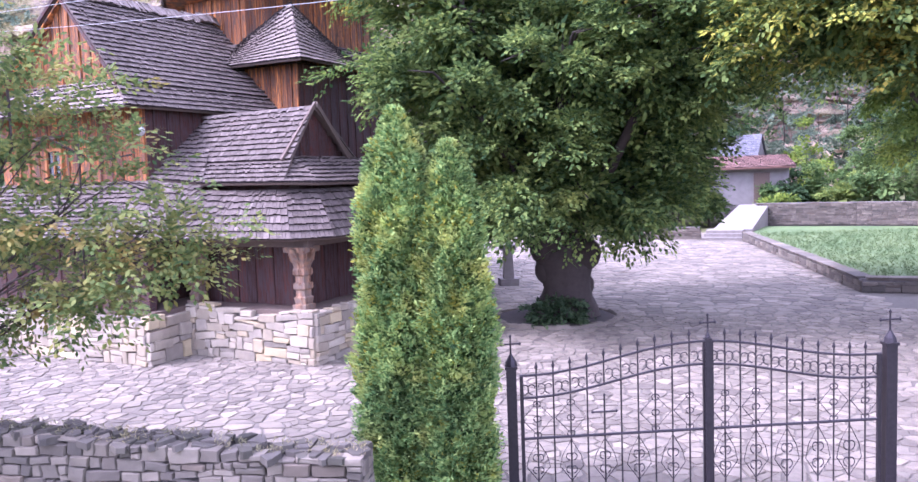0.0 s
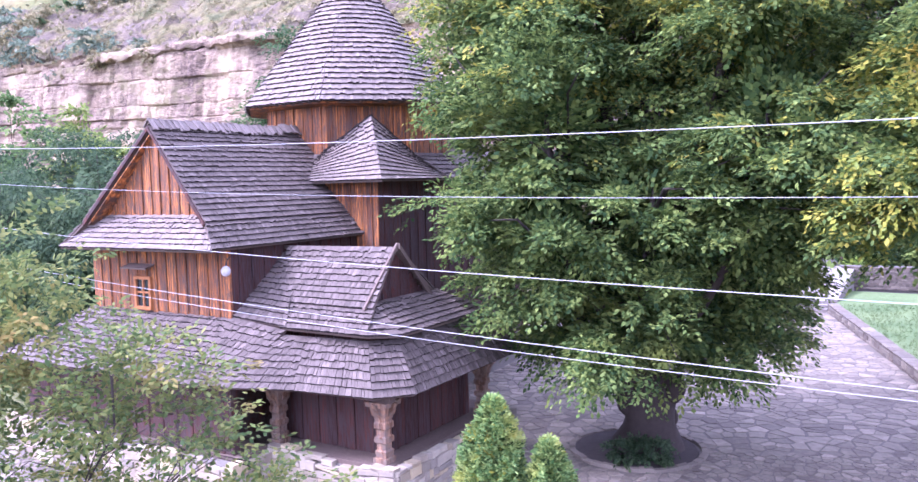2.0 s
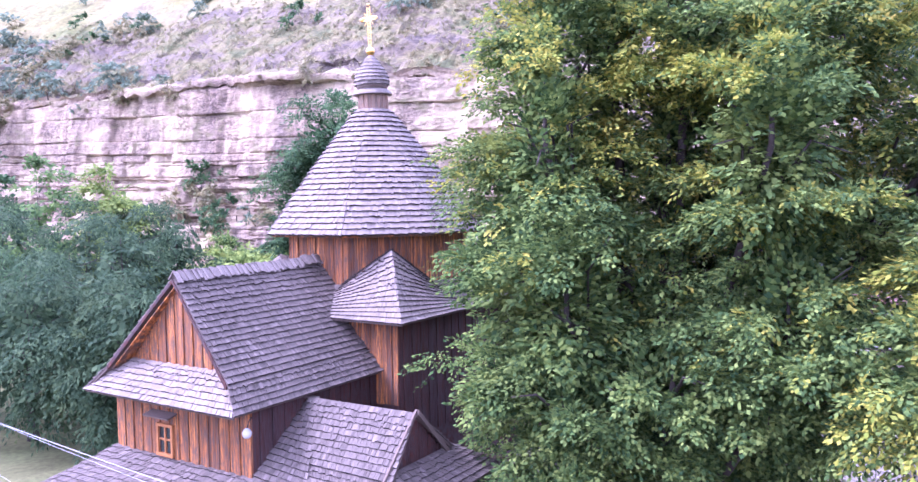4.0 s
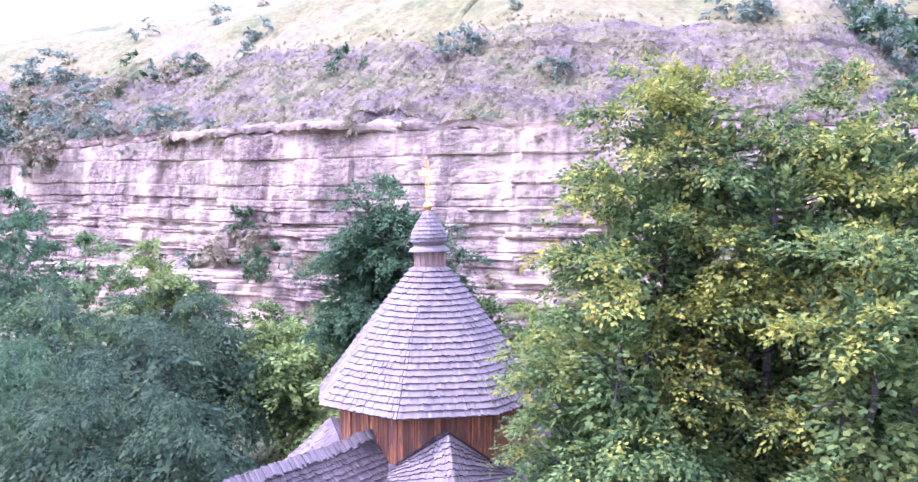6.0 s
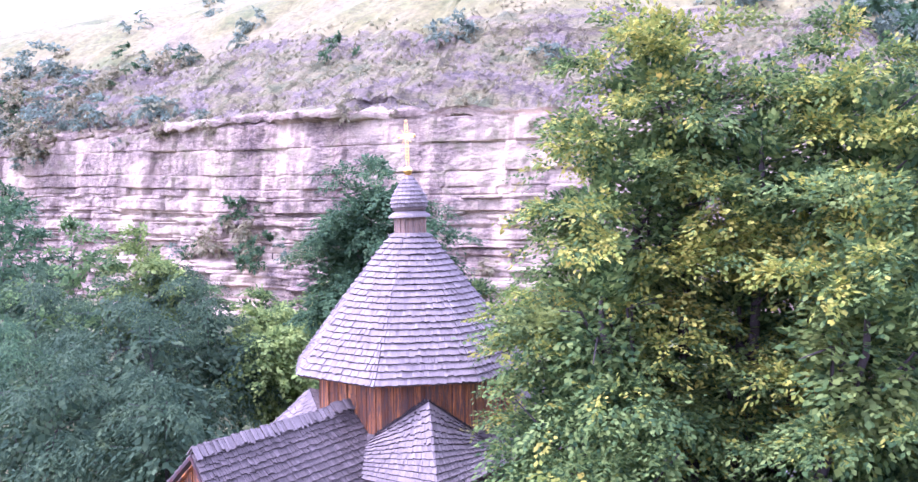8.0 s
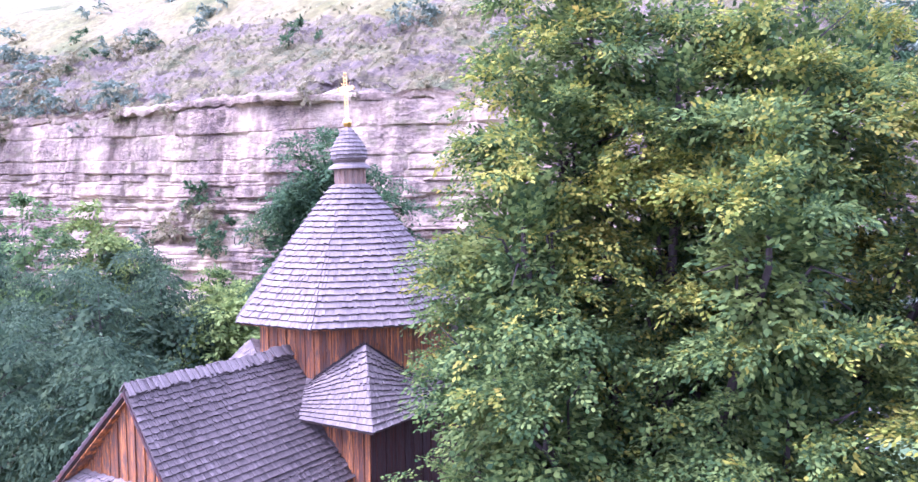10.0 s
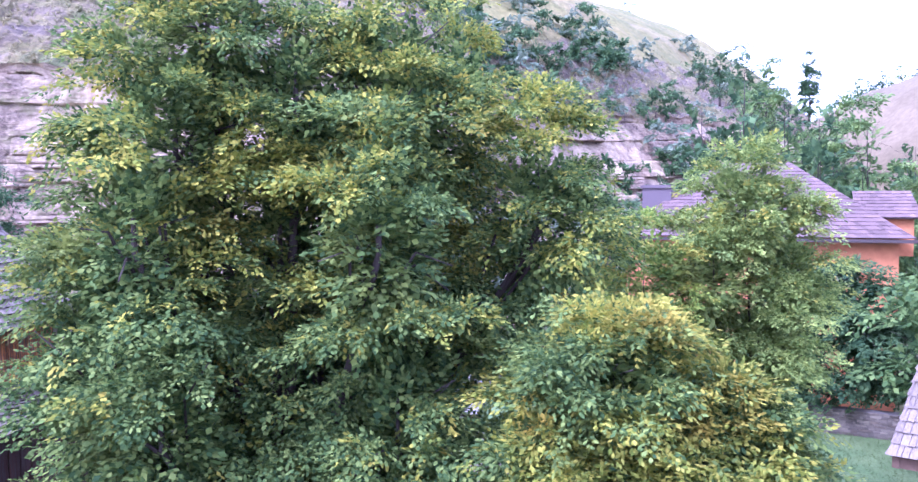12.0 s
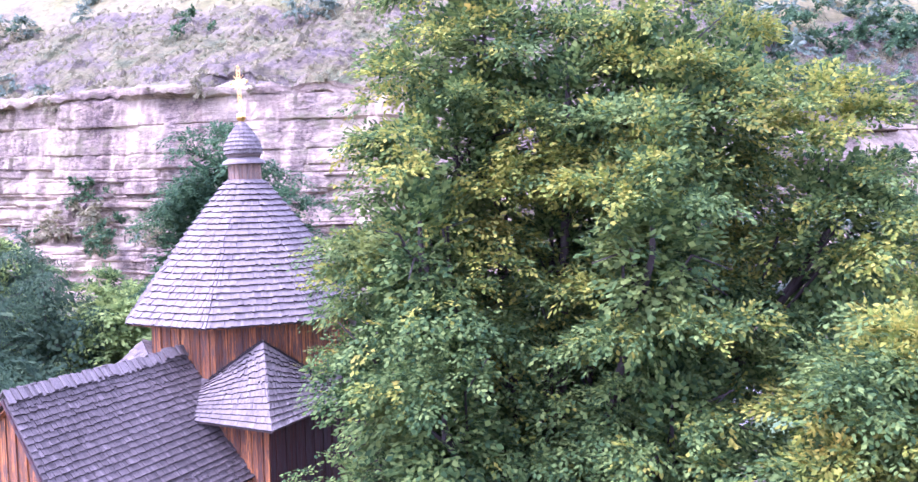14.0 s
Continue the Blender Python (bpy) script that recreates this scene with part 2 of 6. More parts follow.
def part(name, geo, mat, parent=None, label="", smooth=False, kind=""):
    me = geo if isinstance(geo, bpy.types.Mesh) else geo.mesh(name, smooth)
    if not me.materials:
        me.materials.append(mat)
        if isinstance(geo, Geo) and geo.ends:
            me.materials.append(SHADED_END_GRAIN)
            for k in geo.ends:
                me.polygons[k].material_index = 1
    ob = new(name, me)
    ob.parent = parent
    return tagged(ob, label, kind=kind)


def solid(name, geo, mat, label, category, kind="", smooth=False, group=""):
    return tagged(part(name, geo, mat, None, smooth=smooth), label, category, group, kind)


def piece(name, me, parent, m):
    """One of many alike pieces: an object of its own on a shared mesh."""
    ob = new(name, me)
    ob.parent = parent
    ob.matrix_basis = m
    return ob


def unit_box(name, mat, bevel=0.06, wobble=0.0, seed=0):
    """A box from -0.5 to 0.5 with worn edges, scaled by the pieces that use it."""
    r = random.Random(seed)
    bm = bmesh.new()
    bmesh.ops.create_cube(bm, size=1.0)
    bmesh.ops.bevel(bm, geom=bm.edges[:], offset=bevel, segments=1, affect="EDGES", profile=0.6)
    for v in bm.verts:
        v.co += Vector((r.uniform(-1, 1), r.uniform(-1, 1), r.uniform(-1, 1))) * wobble
    me = bpy.data.meshes.new(name)
    bm.to_mesh(me)
    bm.free()
    me.materials.append(mat)
    return me


# ---- wood shingles in courses on a ruled patch ----
def shingles(geo, bl, br, tl, tr, course=0.2, width=0.08, bulge=0.0, thick=0.044, r=random.Random(3), lap=1.55, each=None, rounded=False):
    bl, br, tl, tr = (Vector(p) for p in (bl, br, tl, tr))
    face = (br - bl).cross((tl + tr) / 2 - bl)
    if face.length < 1e-6:
        face = (br - bl).cross(tr - bl)
    face.normalize()

    def at(s, t):
        p = (bl.lerp(br, s)).lerp(tl.lerp(tr, s), t)
        return p + face * bulge * 4 * t * (1 - t)

    rows = max(1, round(((tl + tr) / 2 - (bl + br) / 2).length / course))
    for j in range(rows):
        t0 = j / rows
        span = (at(1, t0) - at(0, t0)).length
        n = max(1, round(span / width))
        over = 0.025 / max(span, 0.05)
        cuts = [-over] + [(i + r.uniform(-0.28, 0.28)) / n for i in range(1, n)] + [1.0 + over]
        sag = r.uniform(-0.006, 0.006)
        for i in range(n):
            d = r.gauss(0, 0.005) + sag
            lo, hi = max(-0.02, t0 + d * t0 / max(course, 0.1) / rows * 4), min(1.0, t0 + lap / rows)
            gap = 0.004 / max(span, 0.05)
            a, b = at(cuts[i] + gap, lo), at(cuts[i + 1] - gap, lo)
            c, e = at(cuts[i + 1] - gap, hi), at(cuts[i] + gap, hi)
            lift = thick * r.uniform(0.85, 1.4)
            up, hiup = face * (lift + 0.012), face * 0.006
            target = geo
            if each is not None and len(each) < 300:
                target = Geo()
                each.append(target)
            if rounded:
                rise = (e - a) * .11
                ends = [a + rise, a.lerp(b, .22) + rise * .2, a.lerp(b, .5), a.lerp(b, .78) + rise * .2, b + rise]
                geo.ends += [len(geo.f) + 1 + k for k in range(4)]
                geo.add([p + up for p in ends] + [c + hiup, e + hiup] + [p + up - face * lift for p in ends],
                        [(0, 1, 2, 3, 4, 5, 6)] + [(7 + k, 8 + k, 1 + k, k) for k in range(4)])
                continue
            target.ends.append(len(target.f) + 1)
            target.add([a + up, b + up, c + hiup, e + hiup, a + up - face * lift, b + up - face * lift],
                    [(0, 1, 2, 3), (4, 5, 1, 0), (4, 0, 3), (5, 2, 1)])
    return geo


def roof_slope(name, parent, patches, mat=None, label="", course=0.2, width=0.08, single=False, rounded=False):
    """One roof surface: a deck with shingles on it, of one or more patches (bl, br, tl, tr, bulge)."""
    geo, under, each = Geo(), Geo(), [] if single else None
    for bl, br, tl, tr, *more in patches:
        shingles(geo, bl, br, tl, tr, course, width, more[0] if more else 0.0, each=each, rounded=rounded)
        if not more or not more[0]:
            under.slab([bl, br, tr, tl], 0.05)
        else:
            q = [Vector(p) for p in (bl, br, tl, tr)]
            n = (q[1] - q[0]).cross((q[2] + q[3]) / 2 - q[0]).normalized()
            last = None
            for k in range(6):
                t = k / 5
                row = [q[0].lerp(q[2], t) + n * more[0] * 4 * t * (1 - t), q[1].lerp(q[3], t) + n * more[0] * 4 * t * (1 - t)]
                if last:
                    under.slab([last[0], last[1], row[1], row[0]], 0.05)
                last = row
    base = part(name, under, TIMBER, parent, label)
    for one in each or ():
        part("shingle", one, mat or SHINGLE, base)
    if geo.f:
        part("shingle_courses", geo, mat or SHINGLE, base, "weathered grey-brown split wood shingles", kind="stuff")
    return base


# ---- leaves ----
def smoothstep(a, b, x):
    t = np.clip((x - a) / (b - a), 0, 1)
    return t * t * (3 - 2 * t)


def leaf_mesh(name, sprays, mat, leaf=0.12, per=14, spread=0.32, droop=0.35, seed=1, aspect=0.55, jitter=0.25, gold=None):
    """sprays: rows of x, y, z and an outward direction. Each becomes a drooping frond with leaves on both sides.
    gold: share of yellow leaves and the heights between which they begin."""
    g = np.random.default_rng(seed)
    c, out = sprays[:, :3], sprays[:, 3:]
    n = len(c)
    out = out / (np.linalg.norm(out, axis=1, keepdims=True) + 1e-9)
    up = np.array([0, 0, 1.0])
    ax = out + g.normal(0, 0.25, (n, 3)) - droop * up
    ax /= np.linalg.norm(ax, axis=1, keepdims=True) + 1e-9
    side = np.cross(ax, up + g.normal(0, 0.3, (n, 3)))
    side /= np.linalg.norm(side, axis=1, keepdims=True) + 1e-9
    nor = np.cross(side, ax)
    k = np.arange(per)
    s = ((k[None] + g.uniform(0, 1, (n, per))) / per)[..., None]
    hand = np.where(k % 2 == 0, 1.0, -1.0)[None, :, None]
    wide = np.sin(np.pi * np.clip(s * .85 + .15, 0, 1)) * g.uniform(.15, 1.0, (n, per, 1))
    p = c[:, None] + ax[:, None] * (s * 2.1 - .9) * spread + side[:, None] * hand * wide * spread * .6
    p = p + nor[:, None] * g.normal(0, jitter * .5, (n, per, 1)) * spread - up * (s ** 2) * spread * .3
    la = ax[:, None] * (.35 + .6 * s) + side[:, None] * hand * (1 - s * .8) * .9 - up * .25 + g.normal(0, 0.2, (n, per, 3))
    la /= np.linalg.norm(la, axis=2, keepdims=True) + 1e-9
    ln = nor[:, None] + g.normal(0, 0.24, (n, per, 3))
    ls = np.cross(la, ln)
    ls /= np.linalg.norm(ls, axis=2, keepdims=True) + 1e-9
    size = leaf * g.uniform(0.7, 1.3, (n, per, 1))
    q = np.stack([p - la * size * 0.5, p + ls * size * aspect * 0.5, p + la * size * 0.5, p - ls * size * aspect * 0.5], 2).reshape(-1, 3)
    me = bpy.data.meshes.new(name)
    k = len(q) // 4
    me.vertices.add(4 * k)
    me.vertices.foreach_set("co", q.astype(np.float32).ravel())
    me.loops.add(4 * k)
    me.loops.foreach_set("vertex_index", np.arange(4 * k, dtype=np.int32))
    me.polygons.add(k)
    me.polygons.foreach_set("loop_start", np.arange(0, 4 * k, 4, dtype=np.int32))
    me.materials.append(mat)
    if gold:
        me.materials.append(LEAF_GOLD)
        patch = np.array([.5 + 1.3 * noise.noise((x * .42, y * .42, z * .5)) + .4 * noise.noise((x * 1.7, y * 1.7, z * 1.7 + 5)) for x, y, z in c])
        chance = gold[0] * np.clip(patch, 0, 1.3) * smoothstep(gold[1], gold[2], c[:, 2])
        ripe = g.uniform(0, 1, n) < chance
        turned = (g.uniform(0, 1, (n, per)) < .62 + .38 * s[..., 0]) & ripe[:, None]
        me.polygons.foreach_set("material_index", turned.astype(np.int32).ravel())
    me.update(calc_edges=True)
    return me


def lobe_sprays(lobes, count, seed, shell=(0.72, 1.03), floor=-1.0, clump=34, size=0.8):
    """Sprays on the upper sides of boughs that lie like scales over ellipsoids (x, y, z, rx, ry, rz)."""
    g = np.random.default_rng(seed)
    L = np.array(lobes, float)
    w = (L[:, 3] * L[:, 4] + L[:, 3] * L[:, 5] + L[:, 4] * L[:, 5])
    heads = max(4, count // clump)
    pick = g.choice(len(L), heads, p=w / w.sum())
    d = g.normal(0, 1, (heads, 3))
    d /= np.linalg.norm(d, axis=1, keepdims=True)
    rough = 1 + 0.10 * np.sin(d[:, 0] * 7 + pick * 1.7) * np.sin(d[:, 1] * 6 + pick) + 0.08 * np.sin(d[:, 2] * 9 + pick * 2.3)
    rad = g.uniform(shell[0] ** 2, shell[1] ** 2, heads) ** 0.5 * rough
    p = L[pick, :3] + d * L[pick, 3:] * rad[:, None]
    keep = p[:, 2] > floor
    for i, l in enumerate(L):
        inside = (((p - l[:3]) / l[3:]) ** 2).sum(1) < 0.5
        keep &= ~(inside & (pick != i))
    o = d / L[pick, 3:]
    o /= np.linalg.norm(o, axis=1, keepdims=True)
    p, o = p[keep], o[keep]
    n = len(p)
    q = g.normal(0, 1, (n, clump, 3))
    q[..., 2] = np.abs(q[..., 2]) * g.choice([1, 1, 1, 1, -.6], (n, clump))
    q /= np.linalg.norm(q, axis=2, keepdims=True)
    reach = size * g.uniform(.55, 1.2, (n, 1, 1)) * g.uniform(.55, 1.05, (n, clump, 1))
    flat = q * [1, 1, .5]
    away = o * [1, 1, .3]
    away /= np.linalg.norm(away, axis=1, keepdims=True) + 1e-9
    ahead = (flat * away[:, None]).sum(2, keepdims=True)
    off = (flat + away[:, None] * ahead * .55) * reach
    off[..., 2] -= .42 * np.maximum(ahead[..., 0], 0) * reach[..., 0]            # the tip of a bough hangs
    pts = p[:, None] + off
    out = q * .8 + away[:, None] * .7
    return np.concatenate([pts, out], 2).reshape(-1, 6)


def fill_sprays(lobes, count, seed, floor):
    """Coarse leaves deep in the crown."""
    g = np.random.default_rng(seed)
    L = np.array(lobes, float)
    w = L[:, 3] * L[:, 4] * L[:, 5]
    pick = g.choice(len(L), count, p=w / w.sum())
    d = g.normal(0, 1, (count, 3))
    d /= np.linalg.norm(d, axis=1, keepdims=True)
    p = L[pick, :3] + d * L[pick, 3:] * g.uniform(.3, .68, count)[:, None]
    return np.hstack([p, d + [0, 0, .4]])[p[:, 2] > floor + .3]


def tree(name, label, category, at, lobes, sprays, mat, leaf=0.12, per=14, spread=0.32, seed=1, trunk=0.3, fork=2.0,
         droop=0.35, lean=(0, 0), group="", shell=(0.72, 1.03), limbs=True, aspect=0.55, floor=-1.0, inner=None, clump=34, size=0.8, gnarl=0.0, gold=None):
    """A tree at a place; lobes are relative to its foot."""
    t = thing(name, label, category, pose(*at), group)
    r = random.Random(seed)
    wood = Geo()
    top = Vector((lean[0], lean[1], fork))
    path = [Vector((0, 0, -0.15)), Vector((0.02, 0.01, fork * 0.15)), top * 0.55 + Vector((r.uniform(-.06, .06), r.uniform(-.06, .06), 0)), top]
    if gnarl:
        ks = [k / 11 for k in range(12)]
        path = [Vector((.28 + .07 * math.sin(k * 5), .05 * math.cos(k * 7), -.15 + (fork + .15) * k)) for k in ks]
        wood.tube(path, [trunk * (1.3 - .35 * min(1, k * 2) + gnarl * math.sin(k * 11 + 1) + .3 * max(0, k - .6)) for k in ks], 18)
        wood.v = [(x + .09 * gnarl * 4 * noise.noise((x * 3, y * 3, z * 2)), y + .09 * gnarl * 4 * noise.noise((x * 3 + 9, y * 3, z * 2)), z) for x, y, z in wood.v]
        for bx, by, bz, br in ((.82, -.25, 1.6, .34), (-.2, -.3, 1.75, .34), (.35, -.42, 1.0, .26), (.75, .0, .8, .25), (-.15, -.2, 1.2, .28), (.45, -.35, 1.8, .3)):
            ball = [(br * math.sin(math.pi * q / 7) + .01, bz - br * 1.2 * math.cos(math.pi * q / 7)) for q in range(8)]
            wood.lathe(ball, 10, (bx, by))
    else:
        wood.tube(path, [trunk * 1.35, trunk * 1.05, trunk * 0.92, trunk * 0.8], 14)
    part("trunk", wood, BARK, t, smooth=True)
    if limbs:
        for l in lobes:
            c = Vector(l[:3])
            limb = Geo()
            mid = top.lerp(c, 0.5) + Vector((r.uniform(-.3, .3), r.uniform(-.3, .3), -0.06 * (c - top).length)) 
            limb.tube([top - Vector((0, 0, 0.2)), mid, c, c + Vector((0, 0, l[5] * 0.5))], [trunk * 0.42, trunk * 0.2, trunk * 0.1, 0.015], 8)
            for _ in range(5):
                a = r.uniform(0, 6.283)
                e = c + Vector((math.cos(a) * l[3] * .8, math.sin(a) * l[4] * .8, r.uniform(-.3, .6) * l[5]))
                limb.tube([mid.lerp(c, r.uniform(.3, 1)), c.lerp(e, .5) + Vector((0, 0, .15)), e], [trunk * .08, trunk * .045, .01], 5)
            part("limb", limb, BARK, t, smooth=True)
    part("crown", leaf_mesh("crown", lobe_sprays(lobes, sprays, seed, shell, floor, clump, size), mat, leaf, per, spread, droop, seed, aspect, gold=gold), mat, t)
    if inner:
        part("inner_crown", leaf_mesh("inner_crown", fill_sprays(lobes, inner, seed + 5, floor), mat, leaf * 1.35, 11, spread * 1.1, droop, seed + 6, .7), mat, t)
    return t


# ---- ground, paving, lawn ----
m, nt, b = material("ground_earth", 0.95)
f1, f2 = noise_of(nt, mapped(nt), 0.25, 6), noise_of(nt, mapped(nt), 5.0, 6)
col = ramp(nt, f1, [(0.35, (0.07, 0.085, 0.03)), (0.6, (0.12, 0.12, 0.05))])
col = blend(nt, col, ramp(nt, f2, [(0.3, (0.6, 0.6, 0.6)), (0.7, (1.2, 1.2, 1.2))]), 0.8, "MULTIPLY")
nt.links.new(col, b.inputs["Base Color"])
GROUND = m
g = Geo()
xs = np.concatenate([np.linspace(-900, -60, 8), np.linspace(-50, 60, 34), np.linspace(70, 900, 8)])
ys = np.concatenate([np.linspace(-900, -40, 8), np.linspace(-30, 70, 30), np.linspace(80, 900, 8)])
grid = [(x, y, -0.12) for y in ys for x in xs]
g.add(grid, [(j * len(xs) + i, j * len(xs) + i + 1, (j + 1) * len(xs) + i + 1, (j + 1) * len(xs) + i) for j in range(len(ys) - 1) for i in range(len(xs) - 1)])
solid("ground", g, GROUND, "grassy earth ground reaching the horizon", "ground", "structure")

# the courtyard: a mortar bed with irregular flagstones let into it
yard = solid("pavement", Geo().box((-15, 8.3, -0.2), (15.2, 45.5, -0.010)), plain("yard_joint", (0.118, 0.104, 0.088), 0.95, grain=8),
             "courtyard paved with irregular pale flagstones", "pavement", "structure")


def flag_grid(x0, x1, y0, y1, size, seed):
    """Irregular stones: the cells round scattered points, longer than deep. Yields centre, outline, height."""
    r = random.Random(seed)
    sx, sy = size, size * .74
    nx, ny = max(1, round((x1 - x0) / sx)), max(1, round((y1 - y0) / sy))
    site = {(i, j): (x0 + (i + .5 + (.5 if j % 2 else 0) + r.uniform(-.62, .62)) * sx, y0 + (j + .5 + r.uniform(-.58, .58)) * sy) for i in range(-2, nx + 2) for j in range(-2, ny + 2) if r.random() > .3}
    for j in range(ny):
        for i in range(nx):
            if (i, j) not in site:
                continue
            cx, cy = site[i, j]
            poly = [(-1.6 * sx, -1.6 * sy), (1.6 * sx, -1.6 * sy), (1.6 * sx, 1.6 * sy), (-1.6 * sx, 1.6 * sy)]
            for di in (-2, -1, 0, 1, 2):
                for dj in (-2, -1, 0, 1, 2):
                    if (di or dj) and (i + di, j + dj) in site:
                        ex, ey = site[i + di, j + dj][0] - cx, site[i + di, j + dj][1] - cy
                        lim = (ex * ex + ey * ey) / 2 - .007 * math.hypot(ex, ey)
                        side = [px * ex + py * ey - lim for px, py in poly]
                        if max(side) <= 0:
                            continue
                        out = []
                        for k in range(len(poly)):
                            (px, py), (qx, qy), a_, b_ = poly[k - 1], poly[k], side[k - 1], side[k]
                            if (a_ <= 0) != (b_ <= 0):
                                f = a_ / (a_ - b_)
                                out.append((px + (qx - px) * f, py + (qy - py) * f))
                            if b_ <= 0:
                                out.append((qx, qy))
                        poly = out
            if len(poly) > 2:
                yield cx, cy, [(px * r.uniform(.82, 1), py * r.uniform(.82, 1)) for px, py in poly], r.uniform(0.0, 0.012)


def flag_geo(geo, cx, cy, poly, h):
    n = len(poly)
    p = [(cx + x, cy + y, -0.06) for x, y in poly] + [(cx + x, cy + y, h - .007) for x, y in poly] + [(cx + x * .95, cy + y * .95, h) for x, y in poly]
    f = [(i, (i + 1) % n, n + (i + 1) % n, n + i) for i in range(n)] + [(n + i, n + (i + 1) % n, 2 * n + (i + 1) % n, 2 * n + i) for i in range(n)] + [tuple(2 * n + i for i in range(n))]
    geo.add(p, f)


def flagged(x, y):
    """Whether the yard is paved at a place."""
    if x > 9.45 + (y - 23.2) * 0.05 and y > 20.5:
        return False
    return not (math.hypot(x - 0.95, y - 19.95) < 1.55)


near_flags, far_flags = [], Geo()
for cx, cy, poly, h in flag_grid(-14.6, 14.6, 8.6, 20.0, 0.215, 5):
    if not flagged(cx, cy):
        continue
    if -4.8 < cx < -0.6 and 9.9 < cy < 13.0 and len(near_flags) < 300:
        near_flags.append((cx, cy, poly, h))
    else:
        flag_geo(far_flags, cx, cy, poly, h)
for cx, cy, poly, h in flag_grid(-6.0, 11.5, 20.0, 45.0, 0.36, 6):
    if flagged(cx, cy):
        flag_geo(far_flags, cx, cy, poly, h * .7)
part("flagstones", far_flags, FLAG_FAR, yard, "irregular pale flagstones", kind="stuff")

# ---- the wooden church: plan axes u to its south, v along the nave, from the dome's axis ----
CHURCH = pose(-7.29, 24.64, 0, 0, 0, -20.6)
church = thing("wooden_church", "old wooden church with grey shingle roofs and orange-brown plank walls", "church", CHURCH)


def planks(parent, a, b, z0, z1, mat_mesh, width=0.19, out=0.03, top=None, seed=1):
    """Upright boards on a wall from plan point a to b; top(s) gives the upper end along it."""
    r = random.Random(seed)
    a, b = Vector(a), Vector(b)
    n = max(2, round((b - a).length / width))
    d = (b - a).normalized()
    turn = math.atan2(d.y, d.x)
    for i in range(n):
        s = (i + 0.5) / n
        z2 = top(s) if top else z1
        zz = z0 - r.uniform(0, .04)
        if z2 - zz < 0.08:
            continue
        w = (b - a).length / n
        c = a.lerp(b, s)
        m = Matrix.Translation((c.x, c.y, (zz + z2) / 2)) @ Matrix.Rotation(turn, 4, "Z") @ Matrix.Rotation(r.gauss(0, .004), 4, "Y")
        piece("plank", mat_mesh, parent, m @ Matrix.Diagonal((w * r.uniform(.9, .99), out * (1.7 if i % 2 else .7) * r.uniform(.85, 1.2), z2 - zz, 1)))


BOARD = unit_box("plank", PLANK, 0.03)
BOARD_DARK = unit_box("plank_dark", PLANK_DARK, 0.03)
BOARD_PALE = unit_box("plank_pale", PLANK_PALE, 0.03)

# walls of log, with boards on them
core = Geo().box((-2.4, -7.5, 0.9), (2.4, -2.6, 5.35))
core.add([(-2.4, -7.40, 5.35), (2.4, -7.40, 5.35), (0, -7.40, 7.80), (-2.4, -2.6, 5.35), (2.4, -2.6, 5.35), (0, -2.6, 7.84)],
         [(0, 1, 2), (5, 4, 3), (0, 2, 5, 3), (1, 4, 5, 2)])
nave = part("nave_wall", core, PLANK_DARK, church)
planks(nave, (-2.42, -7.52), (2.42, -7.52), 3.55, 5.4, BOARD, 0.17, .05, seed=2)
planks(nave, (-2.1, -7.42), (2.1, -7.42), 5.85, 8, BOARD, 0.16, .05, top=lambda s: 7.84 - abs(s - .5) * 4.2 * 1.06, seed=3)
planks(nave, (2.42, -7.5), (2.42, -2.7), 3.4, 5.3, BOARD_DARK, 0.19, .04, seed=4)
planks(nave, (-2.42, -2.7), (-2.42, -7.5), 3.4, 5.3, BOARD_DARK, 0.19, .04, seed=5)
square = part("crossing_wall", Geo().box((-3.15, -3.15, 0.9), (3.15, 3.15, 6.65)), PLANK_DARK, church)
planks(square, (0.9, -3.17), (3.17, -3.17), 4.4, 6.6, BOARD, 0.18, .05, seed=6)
# South boards darker: the side's weathering and shade are both put into their colour
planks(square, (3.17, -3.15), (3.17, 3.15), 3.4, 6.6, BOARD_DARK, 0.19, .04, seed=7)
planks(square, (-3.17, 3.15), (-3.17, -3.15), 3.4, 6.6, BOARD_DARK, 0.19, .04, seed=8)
octa = [(2.85 * math.cos(radians(22.5 + 45 * k)), 2.85 * math.sin(radians(22.5 + 45 * k))) for k in range(8)]
drum = part("drum_wall", Geo().prism(octa, 6.4, 8.95), PLANK_DARK, church)
for k in range(8):
    planks(drum, octa[k], octa[(k + 1) % 8], 6.5, 8.85, BOARD, 0.165, .05, seed=20 + k)
altar = Geo().box((-2.2, 2.75, 0.9), (2.2, 7.2, 4.9))
altar.add([(-2.2, 7.2, 4.9), (2.2, 7.2, 4.9), (0, 7.2, 7.0), (-2.2, 2.7, 4.9), (2.2, 2.7, 4.9), (0, 2.7, 7.0)], [(0, 2, 1), (5, 3, 4), (0, 3, 5, 2), (1, 2, 5, 4)])
part("altar_wall", altar, PLANK_DARK, church)

